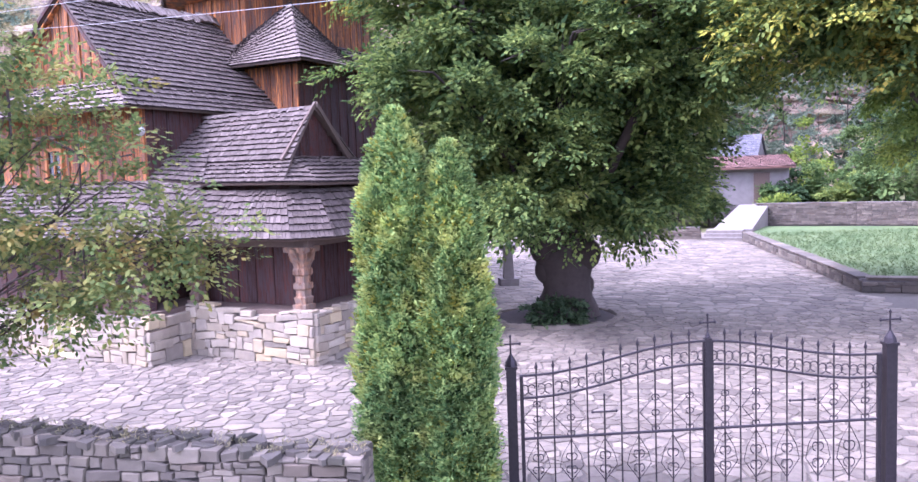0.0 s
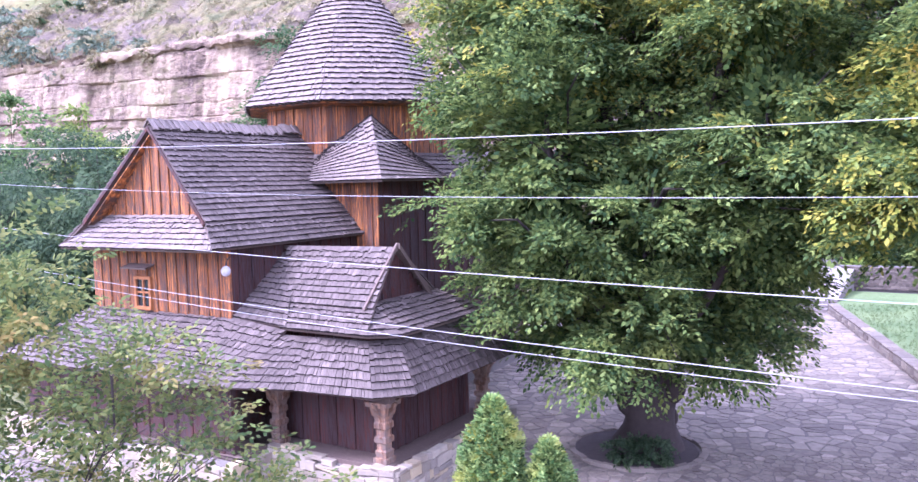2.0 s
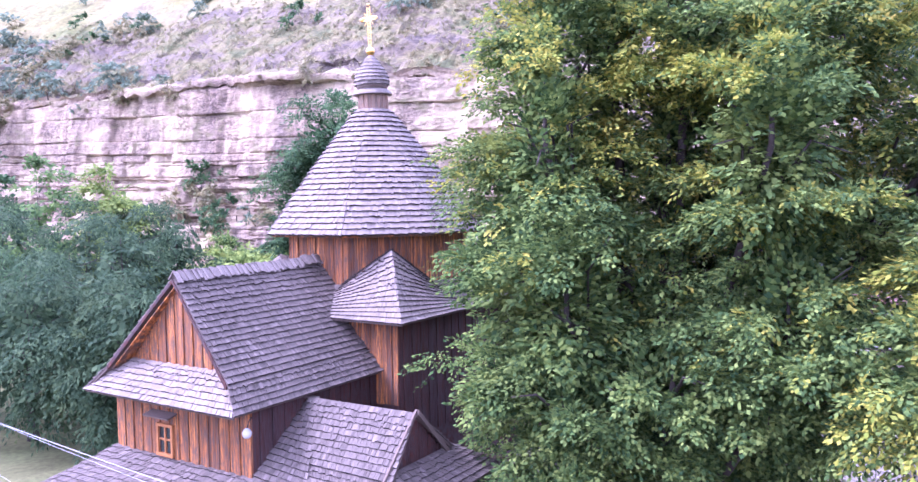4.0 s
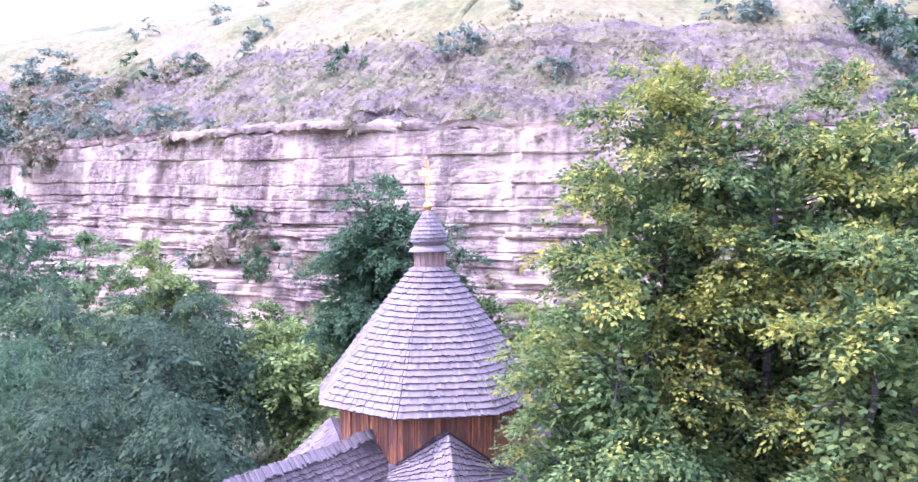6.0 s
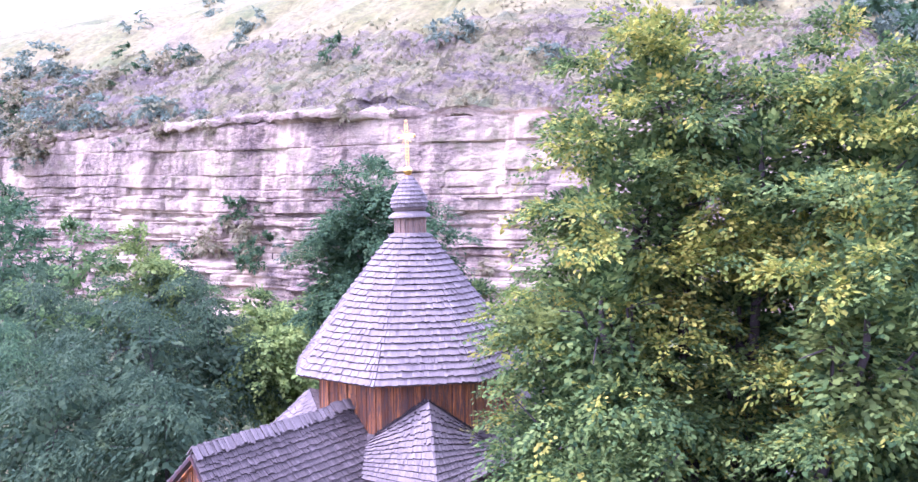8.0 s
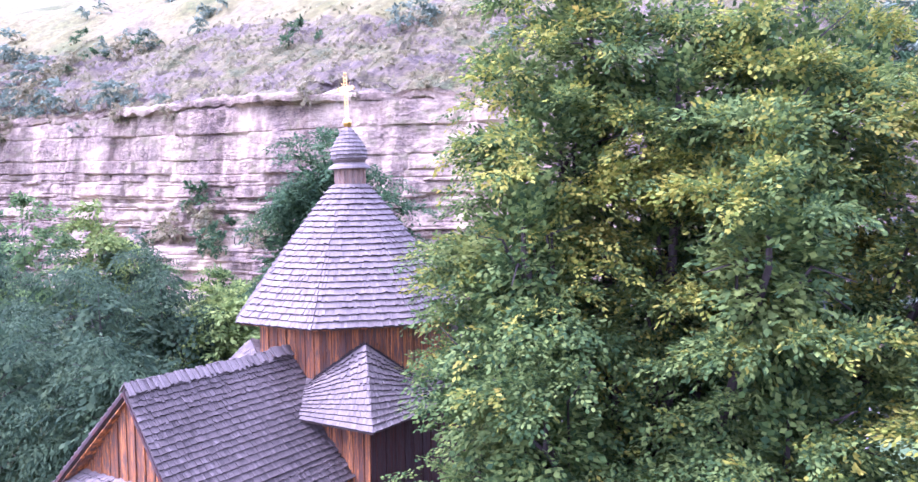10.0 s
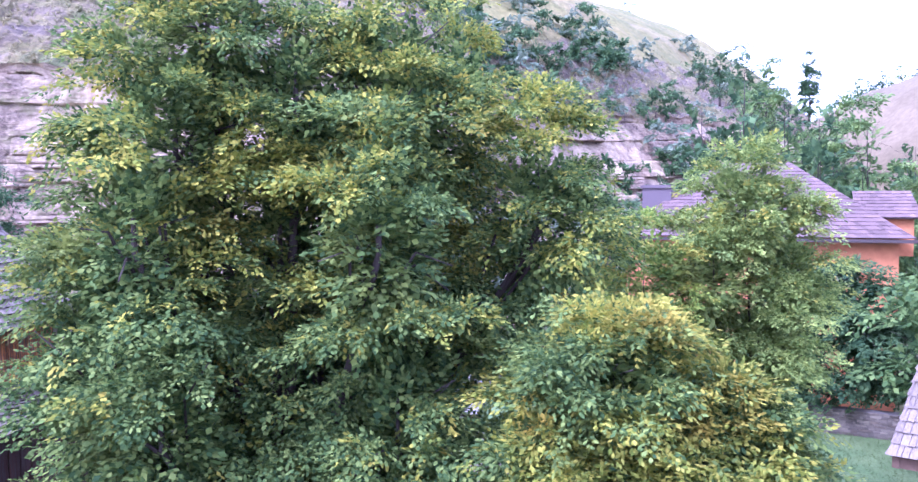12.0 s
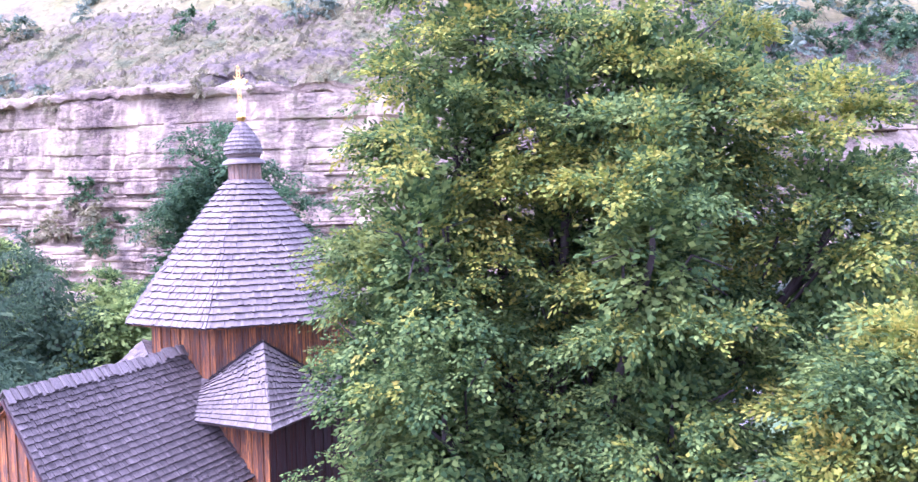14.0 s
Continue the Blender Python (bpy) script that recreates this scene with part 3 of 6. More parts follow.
# nave roof with a skirt under its gable
for s in (1, -1):
    def q(u, v, z, s=s):
        return (u * s, v, z)
    up = [q(2.15, -7.9, 5.80), q(2.15, -2.5, 5.80), q(0.0, -7.55, 8.0), q(0.0, -2.5, 8.0)]
    lo = [q(2.66, -8.2, 5.24), q(2.66, -2.6, 5.24), q(2.15, -7.9, 5.80), q(2.15, -2.5, 5.80)]
    if s < 0:
        up, lo = [up[1], up[0], up[3], up[2]], [lo[1], lo[0], lo[3], lo[2]]
    roof_slope("nave_roof", church, [lo, up], course=.172, width=.07)
roof_slope("gable_skirt", church, [[(-2.66, -8.22, 5.2), (2.66, -8.25, 5.22), (-1.88, -7.43, 5.96), (1.88, -7.43, 5.96)]], SHINGLE_DOME, course=.155, width=.068)
for s in (1, -1):
    rake = Geo().slab([(s * 2.14, -7.93, 5.72), (0, -7.58, 7.92), (0, -7.58, 8.01), (s * 2.18, -7.93, 5.79)], 0.035)
    part("barge_board", rake, PLANK_DARK, church)
    part("soffit_board", Geo().slab([(s * 2.05, -7.86, 5.75), (0, -7.54, 7.82), (0, -7.38, 7.82), (s * 2.05, -7.38, 5.75)], .03), PLANK, church)
for i in range(67):
    v0 = -7.57 + i * .075
    for s in (1, -1):
        h = rng.uniform(0, .05)
        cap = Geo()
        k = rng.uniform(.17, .23)
        cap.slab([(s * k, v0, 8.15 + (.07 if i > 55 else 0) - k * 1.14 + h), (s * k, v0 + .067, 8.15 + (.07 if i > 55 else 0) - k * 1.14 + h), (0, v0 + .067, 8.15 + (.07 if i > 55 else 0) + h), (0, v0, 8.15 + (.07 if i > 55 else 0) + h)][::s], .025)
        part("ridge_board", cap, RIDGE_WOOD, church)

# window in the nave's front, with a hood board, and a globe lamp at the corner
FRAME_WOOD = plain("orange_frame", (0.30, 0.12, 0.04), .7)
wf = part("window", Geo().box((-.75, -7.66, 3.74), (-.15, -7.55, 3.81)), FRAME_WOOD, church, "small orange-framed window")
for a, c in (((-.75, -7.64, 3.81), (-.68, -7.55, 4.45)), ((-.22, -7.64, 3.81), (-.15, -7.55, 4.45)), ((-.75, -7.64, 4.45), (-.15, -7.55, 4.52)), ((-.47, -7.62, 3.81), (-.43, -7.57, 4.45)), ((-.68, -7.615, 4.12), (-.22, -7.575, 4.16))):
    part("frame_bar", Geo().box(a, c), FRAME_WOOD, wf)
glass, nt, b = material("dark_glass", 0.08)
b.inputs["Base Color"].default_value = (0.02, 0.022, 0.025, 1)
b.inputs["Specular IOR Level"].default_value = 0.5
part("pane", Geo().box((-.7, -7.585, 3.8), (-.2, -7.575, 4.47)), glass, wf)
part("hood_board", Geo().slab([(-.95, -7.86, 4.74), (-.02, -7.86, 4.74), (-.02, -7.56, 4.82), (-.95, -7.56, 4.82)], .035), TIMBER, church)
lamp_globe = Geo().lathe([(0.01, -.11), (.07, -.09), (.105, -.03), (.105, .03), (.07, .09), (.03, .12)], 14)
gl = thing("globe_lamp", "white globe lamp on a short arm at the church corner", "lamp", CHURCH @ pose(2.5, -7.72, 4.75))
part("globe", lamp_globe, plain("milk_glass", (.42, .40, .40), .25), gl, smooth=True)
part("arm", Geo().tube([(0, 0, .1), (0, .06, .26), (-.05, .2, .3)], .014, 6), IRON, gl)

# corner hips between the square and the drum
for k in range(4):
    rot = Matrix.Rotation(radians(90 * k), 4, "Z")
    def P(u, v, z):
        return rot @ Vector((u, v, z))
    E, apex, back = (3.72, (2.36, -2.3, 8.36), (1.78, -1.78, 8.22)) if k < 2 else (3.3, (2.1, -2.1, 8.1), (1.78, -1.78, 8.0))
    for slope in (
        [P(0.5, -E, 6.62), P(E, -E, 6.62), P(0.95, -2.7, 7.40), P(*apex), -.05],
        [P(E, -E, 6.62), P(E, -0.5, 6.62), P(*apex), P(2.7, -0.95, 7.40), -.05],
        [P(0.95, -2.7, 7.40), P(*apex), P(1.0, -2.55, 7.5), P(*back)],
        [P(*apex), P(2.7, -0.95, 7.40), P(*back), P(2.55, -1.0, 7.5)]):
        roof_slope("corner_roof", church, [slope], SHINGLE_DOME, course=.135, width=.064)
    roof_slope("side_eave", church, [[P(E, -0.5, 6.62), P(E, 0.5, 6.62), P(2.7, -0.95, 7.4), P(2.7, 0.95, 7.4)]])

# the dome: eight shingled facets, lantern, onion and cross
def octagon(angle, soften=0.05):
    """Radius of a unit octagon with eased corners."""
    a = (angle + math.pi / 8) % (math.pi / 4) - math.pi / 8
    return (1 - soften) * math.cos(math.pi / 8) / math.cos(a) + soften * 0.962


R0, Z0, R1, Z1, ROWS_ = 3.50, 8.78, 0.49, 12.55, 24
dome_g, rd = Geo(), random.Random(14)


def dome_at(angle, t):
    t = min(max(t, -.01), 1)
    bell = 0.03 * 4 * t * (1 - t)
    rad_ = (R0 + (R1 - R0) * t + bell * .8) * (octagon(angle) * (1 - t) + t * .97)
    return Vector((rad_ * math.cos(angle), rad_ * math.sin(angle), Z0 + (Z1 - Z0) * t + bell * .6))


for j in range(ROWS_):
    t0 = j / ROWS_
    n = round(2 * math.pi * (R0 + (R1 - R0) * t0) / .082)
    turn = rd.uniform(0, 1)
    for i in range(n):
        a0, a1 = (2 * math.pi * (i + turn + q_) / n for q_ in (.03, .97))
        lo_, hi_ = t0 + rd.gauss(0, .002), t0 + 1.5 / ROWS_
        e0, e1 = dome_at(a0, lo_), dome_at(a1, lo_)
        u1, u0 = dome_at(a1, hi_), dome_at(a0, hi_)
        nrm = (e1 - e0).cross(u0 - e0).normalized()
        lift = rd.uniform(.055, .09)
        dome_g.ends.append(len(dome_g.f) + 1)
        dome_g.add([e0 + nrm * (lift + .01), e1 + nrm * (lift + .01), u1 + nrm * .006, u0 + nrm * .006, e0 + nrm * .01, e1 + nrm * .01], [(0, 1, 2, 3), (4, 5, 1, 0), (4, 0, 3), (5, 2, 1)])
shell_g = Geo()
for j in range(13):
    for i in range(32):
        shell_g.v.append(tuple(dome_at(2 * math.pi * i / 32, j / 12)))
shell_g.f = [(j * 32 + i, j * 32 + (i + 1) % 32, (j + 1) * 32 + (i + 1) % 32, (j + 1) * 32 + i) for j in range(12) for i in range(32)]
dome_roof = part("dome_roof", shell_g, TIMBER, church, "tall eight-sided shingled dome roof")
part("shingle_courses", dome_g, SHINGLE_DOME, dome_roof, "weathered pale wood shingles in level courses", kind="stuff")
part("dome_core", Geo().lathe([(3.1, 8.72), (.5, 12.35)], 8, turn=radians(22.5)), PLANK_DARK, church)
eave = Geo().lathe([(2.8, 8.70), (3.42, 8.74), (3.42, 8.78), (2.8, 8.84)], 8, turn=radians(22.5))
part("dome_soffit", eave, PLANK, church)
lant = part("lantern", Geo().lathe([(.46, 12.3), (.44, 13.05)], 8, turn=radians(22.5)), PLANK, church)
lo8 = [(.465 * math.cos(radians(22.5 + 45 * k)), .465 * math.sin(radians(22.5 + 45 * k))) for k in range(8)]
for k in range(8):
    planks(lant, lo8[k], lo8[(k + 1) % 8], 12.38, 13.02, BOARD_PALE, .09, .03, seed=50 + k)
part("lantern_cornice", Geo().lathe([(.45, 12.98), (.62, 13.0), (.60, 13.06), (.40, 13.2), (.37, 13.22)], 16), SHINGLE_DOME, church)


def onion(parent, profile, rows, mat, parts=26):
    geo = Geo()
    r = random.Random(9)
    zs = [p[1] for p in profile]
    rad = lambda z: float(np.interp(z, zs, [p[0] for p in profile]))
    for j in range(rows):
        z0 = zs[0] + (zs[-1] - zs[0]) * j / rows
        z1 = min(zs[-1], z0 + (zs[-1] - zs[0]) / rows * 1.4)
        n = max(7, round(parts * rad(z0) / max(p[0] for p in profile)))
        for i in range(n):
            a0, a1 = 2 * math.pi * (i + .04 + .5 * (j % 2)) / n, 2 * math.pi * (i + .96 + .5 * (j % 2)) / n
            d = r.uniform(-.008, .008)
            q = [((rad(z0) + .055) * math.cos(a), (rad(z0) + .055) * math.sin(a), z0 + d) for a in (a0, a1)]
            t = [((rad(z1) + .004) * math.cos(a), (rad(z1) + .004) * math.sin(a), z1) for a in (a1, a0)]
            u = [(rad(z0) * math.cos(a), rad(z0) * math.sin(a), z0 + d) for a in (a0, a1)]
            geo.ends.append(len(geo.f) + 1)
            geo.add(q + t + u, [(0, 1, 2, 3), (4, 5, 1, 0)])
    part("onion_core", Geo().lathe(profile, 20), TIMBER, parent, smooth=True)
    part("onion_shingles", geo, mat, parent, "small shingled onion cupola", kind="stuff")


onion(church, [(.40, 13.18), (.47, 13.25), (.52, 13.36), (.51, 13.48), (.45, 13.64), (.36, 13.80), (.26, 13.96), (.15, 14.11), (.07, 14.22)], 9, SHINGLE_DOME, 28)
part("onion_collar", Geo().lathe([(.34, 13.14), (.47, 13.20), (.50, 13.27), (.36, 13.30)], 20), TIMBER, church, smooth=True)
cross = part("cross", Geo().lathe([(.05, 14.18), (.075, 14.22), (.13, 14.30), (.14, 14.36), (.10, 14.44), (.04, 14.48)], 14), GILT, church, "gilt openwork cross on a ball", smooth=True)
cg = Geo()
for x in (-.055, .055):
    cg.tube([(x * .6, 0, 14.46), (x, 0, 14.7), (x, 0, 15.72)], .013, 6)
for i in range(12):
    z = 14.62 + i * .09
    cg.tube([(-.055, 0, z), (.055, 0, z + .07)], .010, 5).tube([(.055, 0, z), (-.055, 0, z + .07)], .010, 5)
for z, w in ((15.30, .27), (15.38, .27)):
    cg.tube([(-w, 0, z), (w, 0, z)], .015, 6)
for i in range(6):
    x = -.24 + i * .085
    cg.tube([(x, 0, 15.30), (x + .06, 0, 15.38)], .009, 5)
for x, z in ((-.29, 15.34), (.29, 15.34), (0, 15.78)):
    cg.lathe([(.005, z - .05), (.045, z - .02), (.045, z + .02), (.005, z + .05)], 8, (x, 0))
for sx_, sz_ in ((1, 1), (-1, 1), (1, -1), (-1, -1)):
    cg.tube([(sx_ * .06, 0, 15.34 + sz_ * .06), (sx_ * .17, 0, 15.34 + sz_ * .19)], .009, 5)
part("cross_bar", cg, GILT, cross)
# the old cupola leans a little
LEAN = Matrix.Translation((0, 0, 12.4)) @ Matrix.Rotation(-.022, 4, "Y") @ Matrix.Rotation(.016, 4, "X") @ Matrix.Translation((0, 0, -12.4))
for ob in church.children:
    if ob.name.split(".")[0] in ("onion_core", "onion_shingles", "onion_collar", "cross", "lantern_cornice", "lantern"):
        ob.matrix_basis = LEAN

# altar roof
for s in (1, -1):
    qd = [(s * 2.7, 2.6, 4.7), (s * 2.7, 7.5, 4.7), (0, 2.6, 7.05), (0, 7.5, 7.05)]
    roof_slope("altar_roof", church, [qd if s > 0 else [qd[1], qd[0], qd[3], qd[2]]])

# gallery round the nave's foot, and the porch
roof_slope("gallery_roof", church, course=.165, width=.074, patches=[
    [(-4.5, -8.95, 2.50), (2.4, -8.85, 2.52), (-2.4, -7.5, 3.72), (2.4, -7.5, 3.72), -.05],
    [(2.4, -8.85, 2.52), (3.3, -8.65, 2.52), (2.4, -7.5, 3.72), (3.95, -7.5, 3.55), -.04],
    [(2.4, -7.5, 3.72), (3.95, -7.5, 3.60), (2.4, -5.65, 5.12), (2.75, -5.7, 5.15)]])
roof_slope("gallery_roof", church, course=.165, width=.074, patches=[[(-4.5, -2.0, 2.5), (-4.5, -8.95, 2.5), (-2.4, -2.0, 3.72), (-2.4, -7.5, 3.72), -.05]])
roof_slope("porch_roof", church, course=.165, width=.074, patches=[
    [(3.85, -7.52, 3.58), (6.0, -7.42, 3.55), (3.2, -6.95, 4.02), (5.85, -6.95, 4.0)],
    [(3.2, -6.95, 4.02), (5.82, -6.95, 4.0), (2.6, -5.86, 5.15), (5.66, -5.86, 5.18)]])
roof_slope("porch_roof", church, course=.165, width=.074, patches=[[(5.7, -3.9, 3.6), (2.4, -3.9, 3.6), (5.66, -5.86, 5.18), (2.4, -5.86, 5.15)]])
roof_slope("porch_skirt", church, course=.165, width=.074, patches=[
    [(6.0, -7.42, 3.55), (6.5, -6.95, 3.52), (5.55, -6.85, 4.06), (5.60, -6.6, 4.10)],
    [(6.5, -6.95, 3.52), (6.5, -3.6, 3.52), (5.6, -6.6, 4.10), (5.6, -4.4, 4.1)]])
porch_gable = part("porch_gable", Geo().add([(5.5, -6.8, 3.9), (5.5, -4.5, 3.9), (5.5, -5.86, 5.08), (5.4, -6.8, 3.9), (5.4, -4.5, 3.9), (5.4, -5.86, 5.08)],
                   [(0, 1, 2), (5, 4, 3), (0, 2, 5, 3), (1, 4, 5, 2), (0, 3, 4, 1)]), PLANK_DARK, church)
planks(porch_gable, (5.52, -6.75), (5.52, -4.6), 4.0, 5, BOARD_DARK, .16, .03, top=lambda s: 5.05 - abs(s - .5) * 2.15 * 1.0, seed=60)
for s in (1, -1):
    part("barge_board", Geo().slab([(5.7, -5.86 - s * 1.12, 3.98), (5.7, -5.86, 5.14), (5.7, -5.86, 5.26), (5.7, -5.86 - s * 1.22, 4.02)], .05), TIMBER, church)
roof_slope("lower_porch_roof", church, course=.165, width=.074, single=True, patches=[
    [(3.3, -8.65, 2.52), (4.6, -8.05, 2.47), (3.95, -7.5, 3.45), (4.6, -7.36, 3.43), .03],
    [(4.6, -8.05, 2.47), (6.4, -7.78, 2.45), (4.6, -7.36, 3.43), (5.85, -7.15, 3.42), .06],
    [(6.4, -7.78, 2.45), (6.95, -7.2, 2.45), (5.85, -7.15, 3.42), (6.25, -6.8, 3.42), .06],
    [(6.95, -7.2, 2.45), (7.0, -2.8, 2.45), (6.25, -6.8, 3.42), (6.3, -2.8, 3.42), .06]])
roof_slope("lower_porch_roof", church, course=.165, width=.074, patches=[[(7.0, -2.8, 2.45), (2.8, -2.6, 2.45), (6.3, -2.8, 3.42), (2.8, -3.0, 3.42)]])
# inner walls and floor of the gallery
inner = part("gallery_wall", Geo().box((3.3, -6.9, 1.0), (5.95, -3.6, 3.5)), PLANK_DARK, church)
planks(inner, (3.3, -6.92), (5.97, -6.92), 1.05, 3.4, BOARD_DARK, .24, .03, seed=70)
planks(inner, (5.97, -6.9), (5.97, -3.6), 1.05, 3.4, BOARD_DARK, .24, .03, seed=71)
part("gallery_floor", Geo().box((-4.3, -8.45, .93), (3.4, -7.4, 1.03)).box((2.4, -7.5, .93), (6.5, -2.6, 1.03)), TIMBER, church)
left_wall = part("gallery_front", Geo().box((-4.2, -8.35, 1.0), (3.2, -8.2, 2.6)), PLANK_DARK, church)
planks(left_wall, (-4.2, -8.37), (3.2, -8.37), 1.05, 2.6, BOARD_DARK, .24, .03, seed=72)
part("eave_beam", Geo().box((3.3, -7.4, 2.28), (6.5, -7.22, 2.46)).box((6.2, -7.4, 2.27), (6.38, -3.0, 2.45)), TIMBER, church)


def carved_post(x, y):
    """A turned and notched gallery post with bracket arms."""
    geo = Geo()
    m = pose(x, y, 1.03)
    prof = [(.0, .16), (.1, .165), (.11, .12), (.24, .14), (.27, .105), (.38, .105), (.42, .14), (.52, .14), (.55, .105), (.66, .105), (.70, .14), (.80, .14), (.84, .12), (.92, .135), (.98, .17), (1.14, .19), (1.15, .25), (1.25, .26)]
    geo.lathe([(w * 1.414, 1.03 + z) for z, w in prof], 4, (x, y), radians(45))
    post = part("gallery_post", geo, PLANK_PALE, church, "carved pale timber post")
    for a in range(4):
        arm = Geo()
        arm.add([m @ Matrix.Rotation(radians(90 * a), 4, "Z") @ Vector(p) for p in ((.1, -.06, .9), (.1, .06, .9), (.33, .06, 1.22), (.33, -.06, 1.22), (.1, -.06, 1.22), (.1, .06, 1.22), (.22, -.06, 1.02), (.22, .06, 1.02))],
                [(0, 1, 7, 6), (6, 7, 2, 3), (0, 6, 3, 4), (1, 5, 2, 7), (4, 3, 2, 5)])
        part("bracket", arm, PLANK_PALE, post)
    return post


for x, y in ((6.2, -7.22), (3.45, -7.3), (6.25, -3.4)):
    carved_post(x, y)

# stone plinth
STONES = [unit_box("stone_%s" % "abcd"[i], STONE_PALE, .07, .07, 10 + i) for i in range(4)]
STONES_GREY = [unit_box("grey_stone_%s" % "abcd"[i], STONE_GREY, .06, .09, 20 + i) for i in range(4)]


def stone_block(w, h, depth, mat, r):
    """A roughly dressed stone: eight-cornered outline, worn rim, uneven face; its face looks to -y."""
    j = lambda k: r.uniform(-k, k)
    e = min(w, h)
    ring = [(-w / 2 + j(.09 * e), -h / 2 + j(.06 * e)), (j(.2 * w), -h / 2 + j(.06 * e)), (w / 2 + j(.09 * e), -h / 2 + j(.06 * e)), (w / 2 + j(.05 * e), j(.2 * h)),
            (w / 2 + j(.09 * e), h / 2 + j(.06 * e)), (j(.2 * w), h / 2 + j(.06 * e)), (-w / 2 + j(.09 * e), h / 2 + j(.06 * e)), (-w / 2 + j(.05 * e), j(.2 * h))]
    g = Geo()
    back = [(x, depth / 2, z) for x, z in ring]
    rim = [(x, -depth / 2 + r.uniform(.01, .03), z) for x, z in ring]
    inx, inz = 1 - min(.25, .026 / w), 1 - min(.25, .02 / h)
    face = [(x * inx, -depth / 2 - r.uniform(0, .007), z * inz) for x, z in ring]
    mid = [(j(.1 * w), -depth / 2 - r.uniform(.002, .009), j(.1 * h))]
    f = [(i, (i + 1) % 8, 8 + (i + 1) % 8, 8 + i) for i in range(8)] + [(8 + i, 8 + (i + 1) % 8, 16 + (i + 1) % 8, 16 + i) for i in range(8)]
    f += [(16 + i, 16 + (i + 1) % 8, 24) for i in range(8)]
    g.add(back + rim + face + mid, f)
    me = g.mesh("stone")
    me.materials.append(mat)
    return me


def rubble(parent, a, b, z0, z1, meshes, course=.17, length=.36, depth=.16, seed=1, lean=0.0, rough=1.0, top=None):
    """Coursed rubble on the face from plan point a to b (seen from its right-hand side)."""
    r = random.Random(seed)
    mat = meshes[0].materials[0]
    a, b = Vector(a), Vector(b)
    d = (b - a).normalized()
    turn, z, total = math.atan2(d.y, d.x), z0, (b - a).length
    n = Vector((d.y, -d.x))
    wave = lambda s, k: rough * .14 * course * math.sin(s * 2.1 + k * 5.3) + .07 * course * math.sin(s * 5.7 + k * 2.9)
    row = 0
    while z < z1 - .03:
        h = min(course * r.uniform(.65, 1.35), z1 - z)
        s = -r.uniform(0, .12)
        while s < total:
            w = length * r.choice([.4, .55, .7, .9, 1.1, 1.5]) * r.uniform(.85, 1.15)
            s0, s1 = max(s, 0), min(s + w, total)
            if s1 - s0 > .05:
                mid = (s0 + s1) / 2
                low = z + (wave(mid, row) if row else 0)
                high = z + h + wave(mid, row + 1)
                parts = [(low, high)]
                if high - low > .13 and r.random() < .13 * rough:
                    cut_ = low + (high - low) * r.uniform(.35, .65)
                    parts = [(low, cut_), (cut_, high)]
                for lo, hi in parts:
                    hi = min(hi, top(mid / total)) if top else hi
                    if hi - lo < .03:
                        continue
                    c = a + d * mid + n * (r.uniform(-.008, .012) - depth * .4 - lean * (z - z0))
                    m = Matrix.Translation((c.x, c.y, (lo + hi) / 2)) @ Matrix.Rotation(turn + r.gauss(0, .025), 4, "Z") @ Matrix.Rotation(r.gauss(0, .03 * rough), 4, "Y")
                    piece("stone", stone_block(s1 - s0 - .006, hi - lo - .006, depth * r.uniform(.85, 1.15), mat, r), parent, m)
            s += w
        z += h
        row += 1


plinth = tagged(part("stone_plinth", Geo().prism([(-4.6, -8.7), (3.45, -8.7), (3.45, -7.55), (6.7, -7.55), (6.7, -2.5), (2.5, -2.5), (2.5, 7.3), (-4.6, 7.3)], -.1, .93), plain("lime_mortar", (.15, .135, .12), .95, grain=14)),
                "rough pale limestone plinth under the church gallery", "plinth", kind="structure")
plinth.matrix_world = CHURCH
rubble(plinth, (3.4, -7.62), (6.72, -7.62), 0, 1.04, STONES, .2, .42, .22, 3, rough=2.2)
rubble(plinth, (6.76, -7.6), (6.76, -3.0), 0, 1.04, STONES, .14, .36, .22, 4, rough=1.8)
rubble(plinth, (-4.6, -8.76), (3.45, -8.76), 0, .95, STONES, .2, .42, .24, 5, rough=2.2)
rubble(plinth, (3.52, -8.75), (3.52, -7.6), 0, .98, STONES, .26, .5, .22, 6)

# ---- the roadside wall, gate and thujas ----
def wall_top(x):
    """The roadside wall's height along it."""
    return .93 + .075 * max(0, -1.4 - x) + .012 * math.sin(x * 4.1)


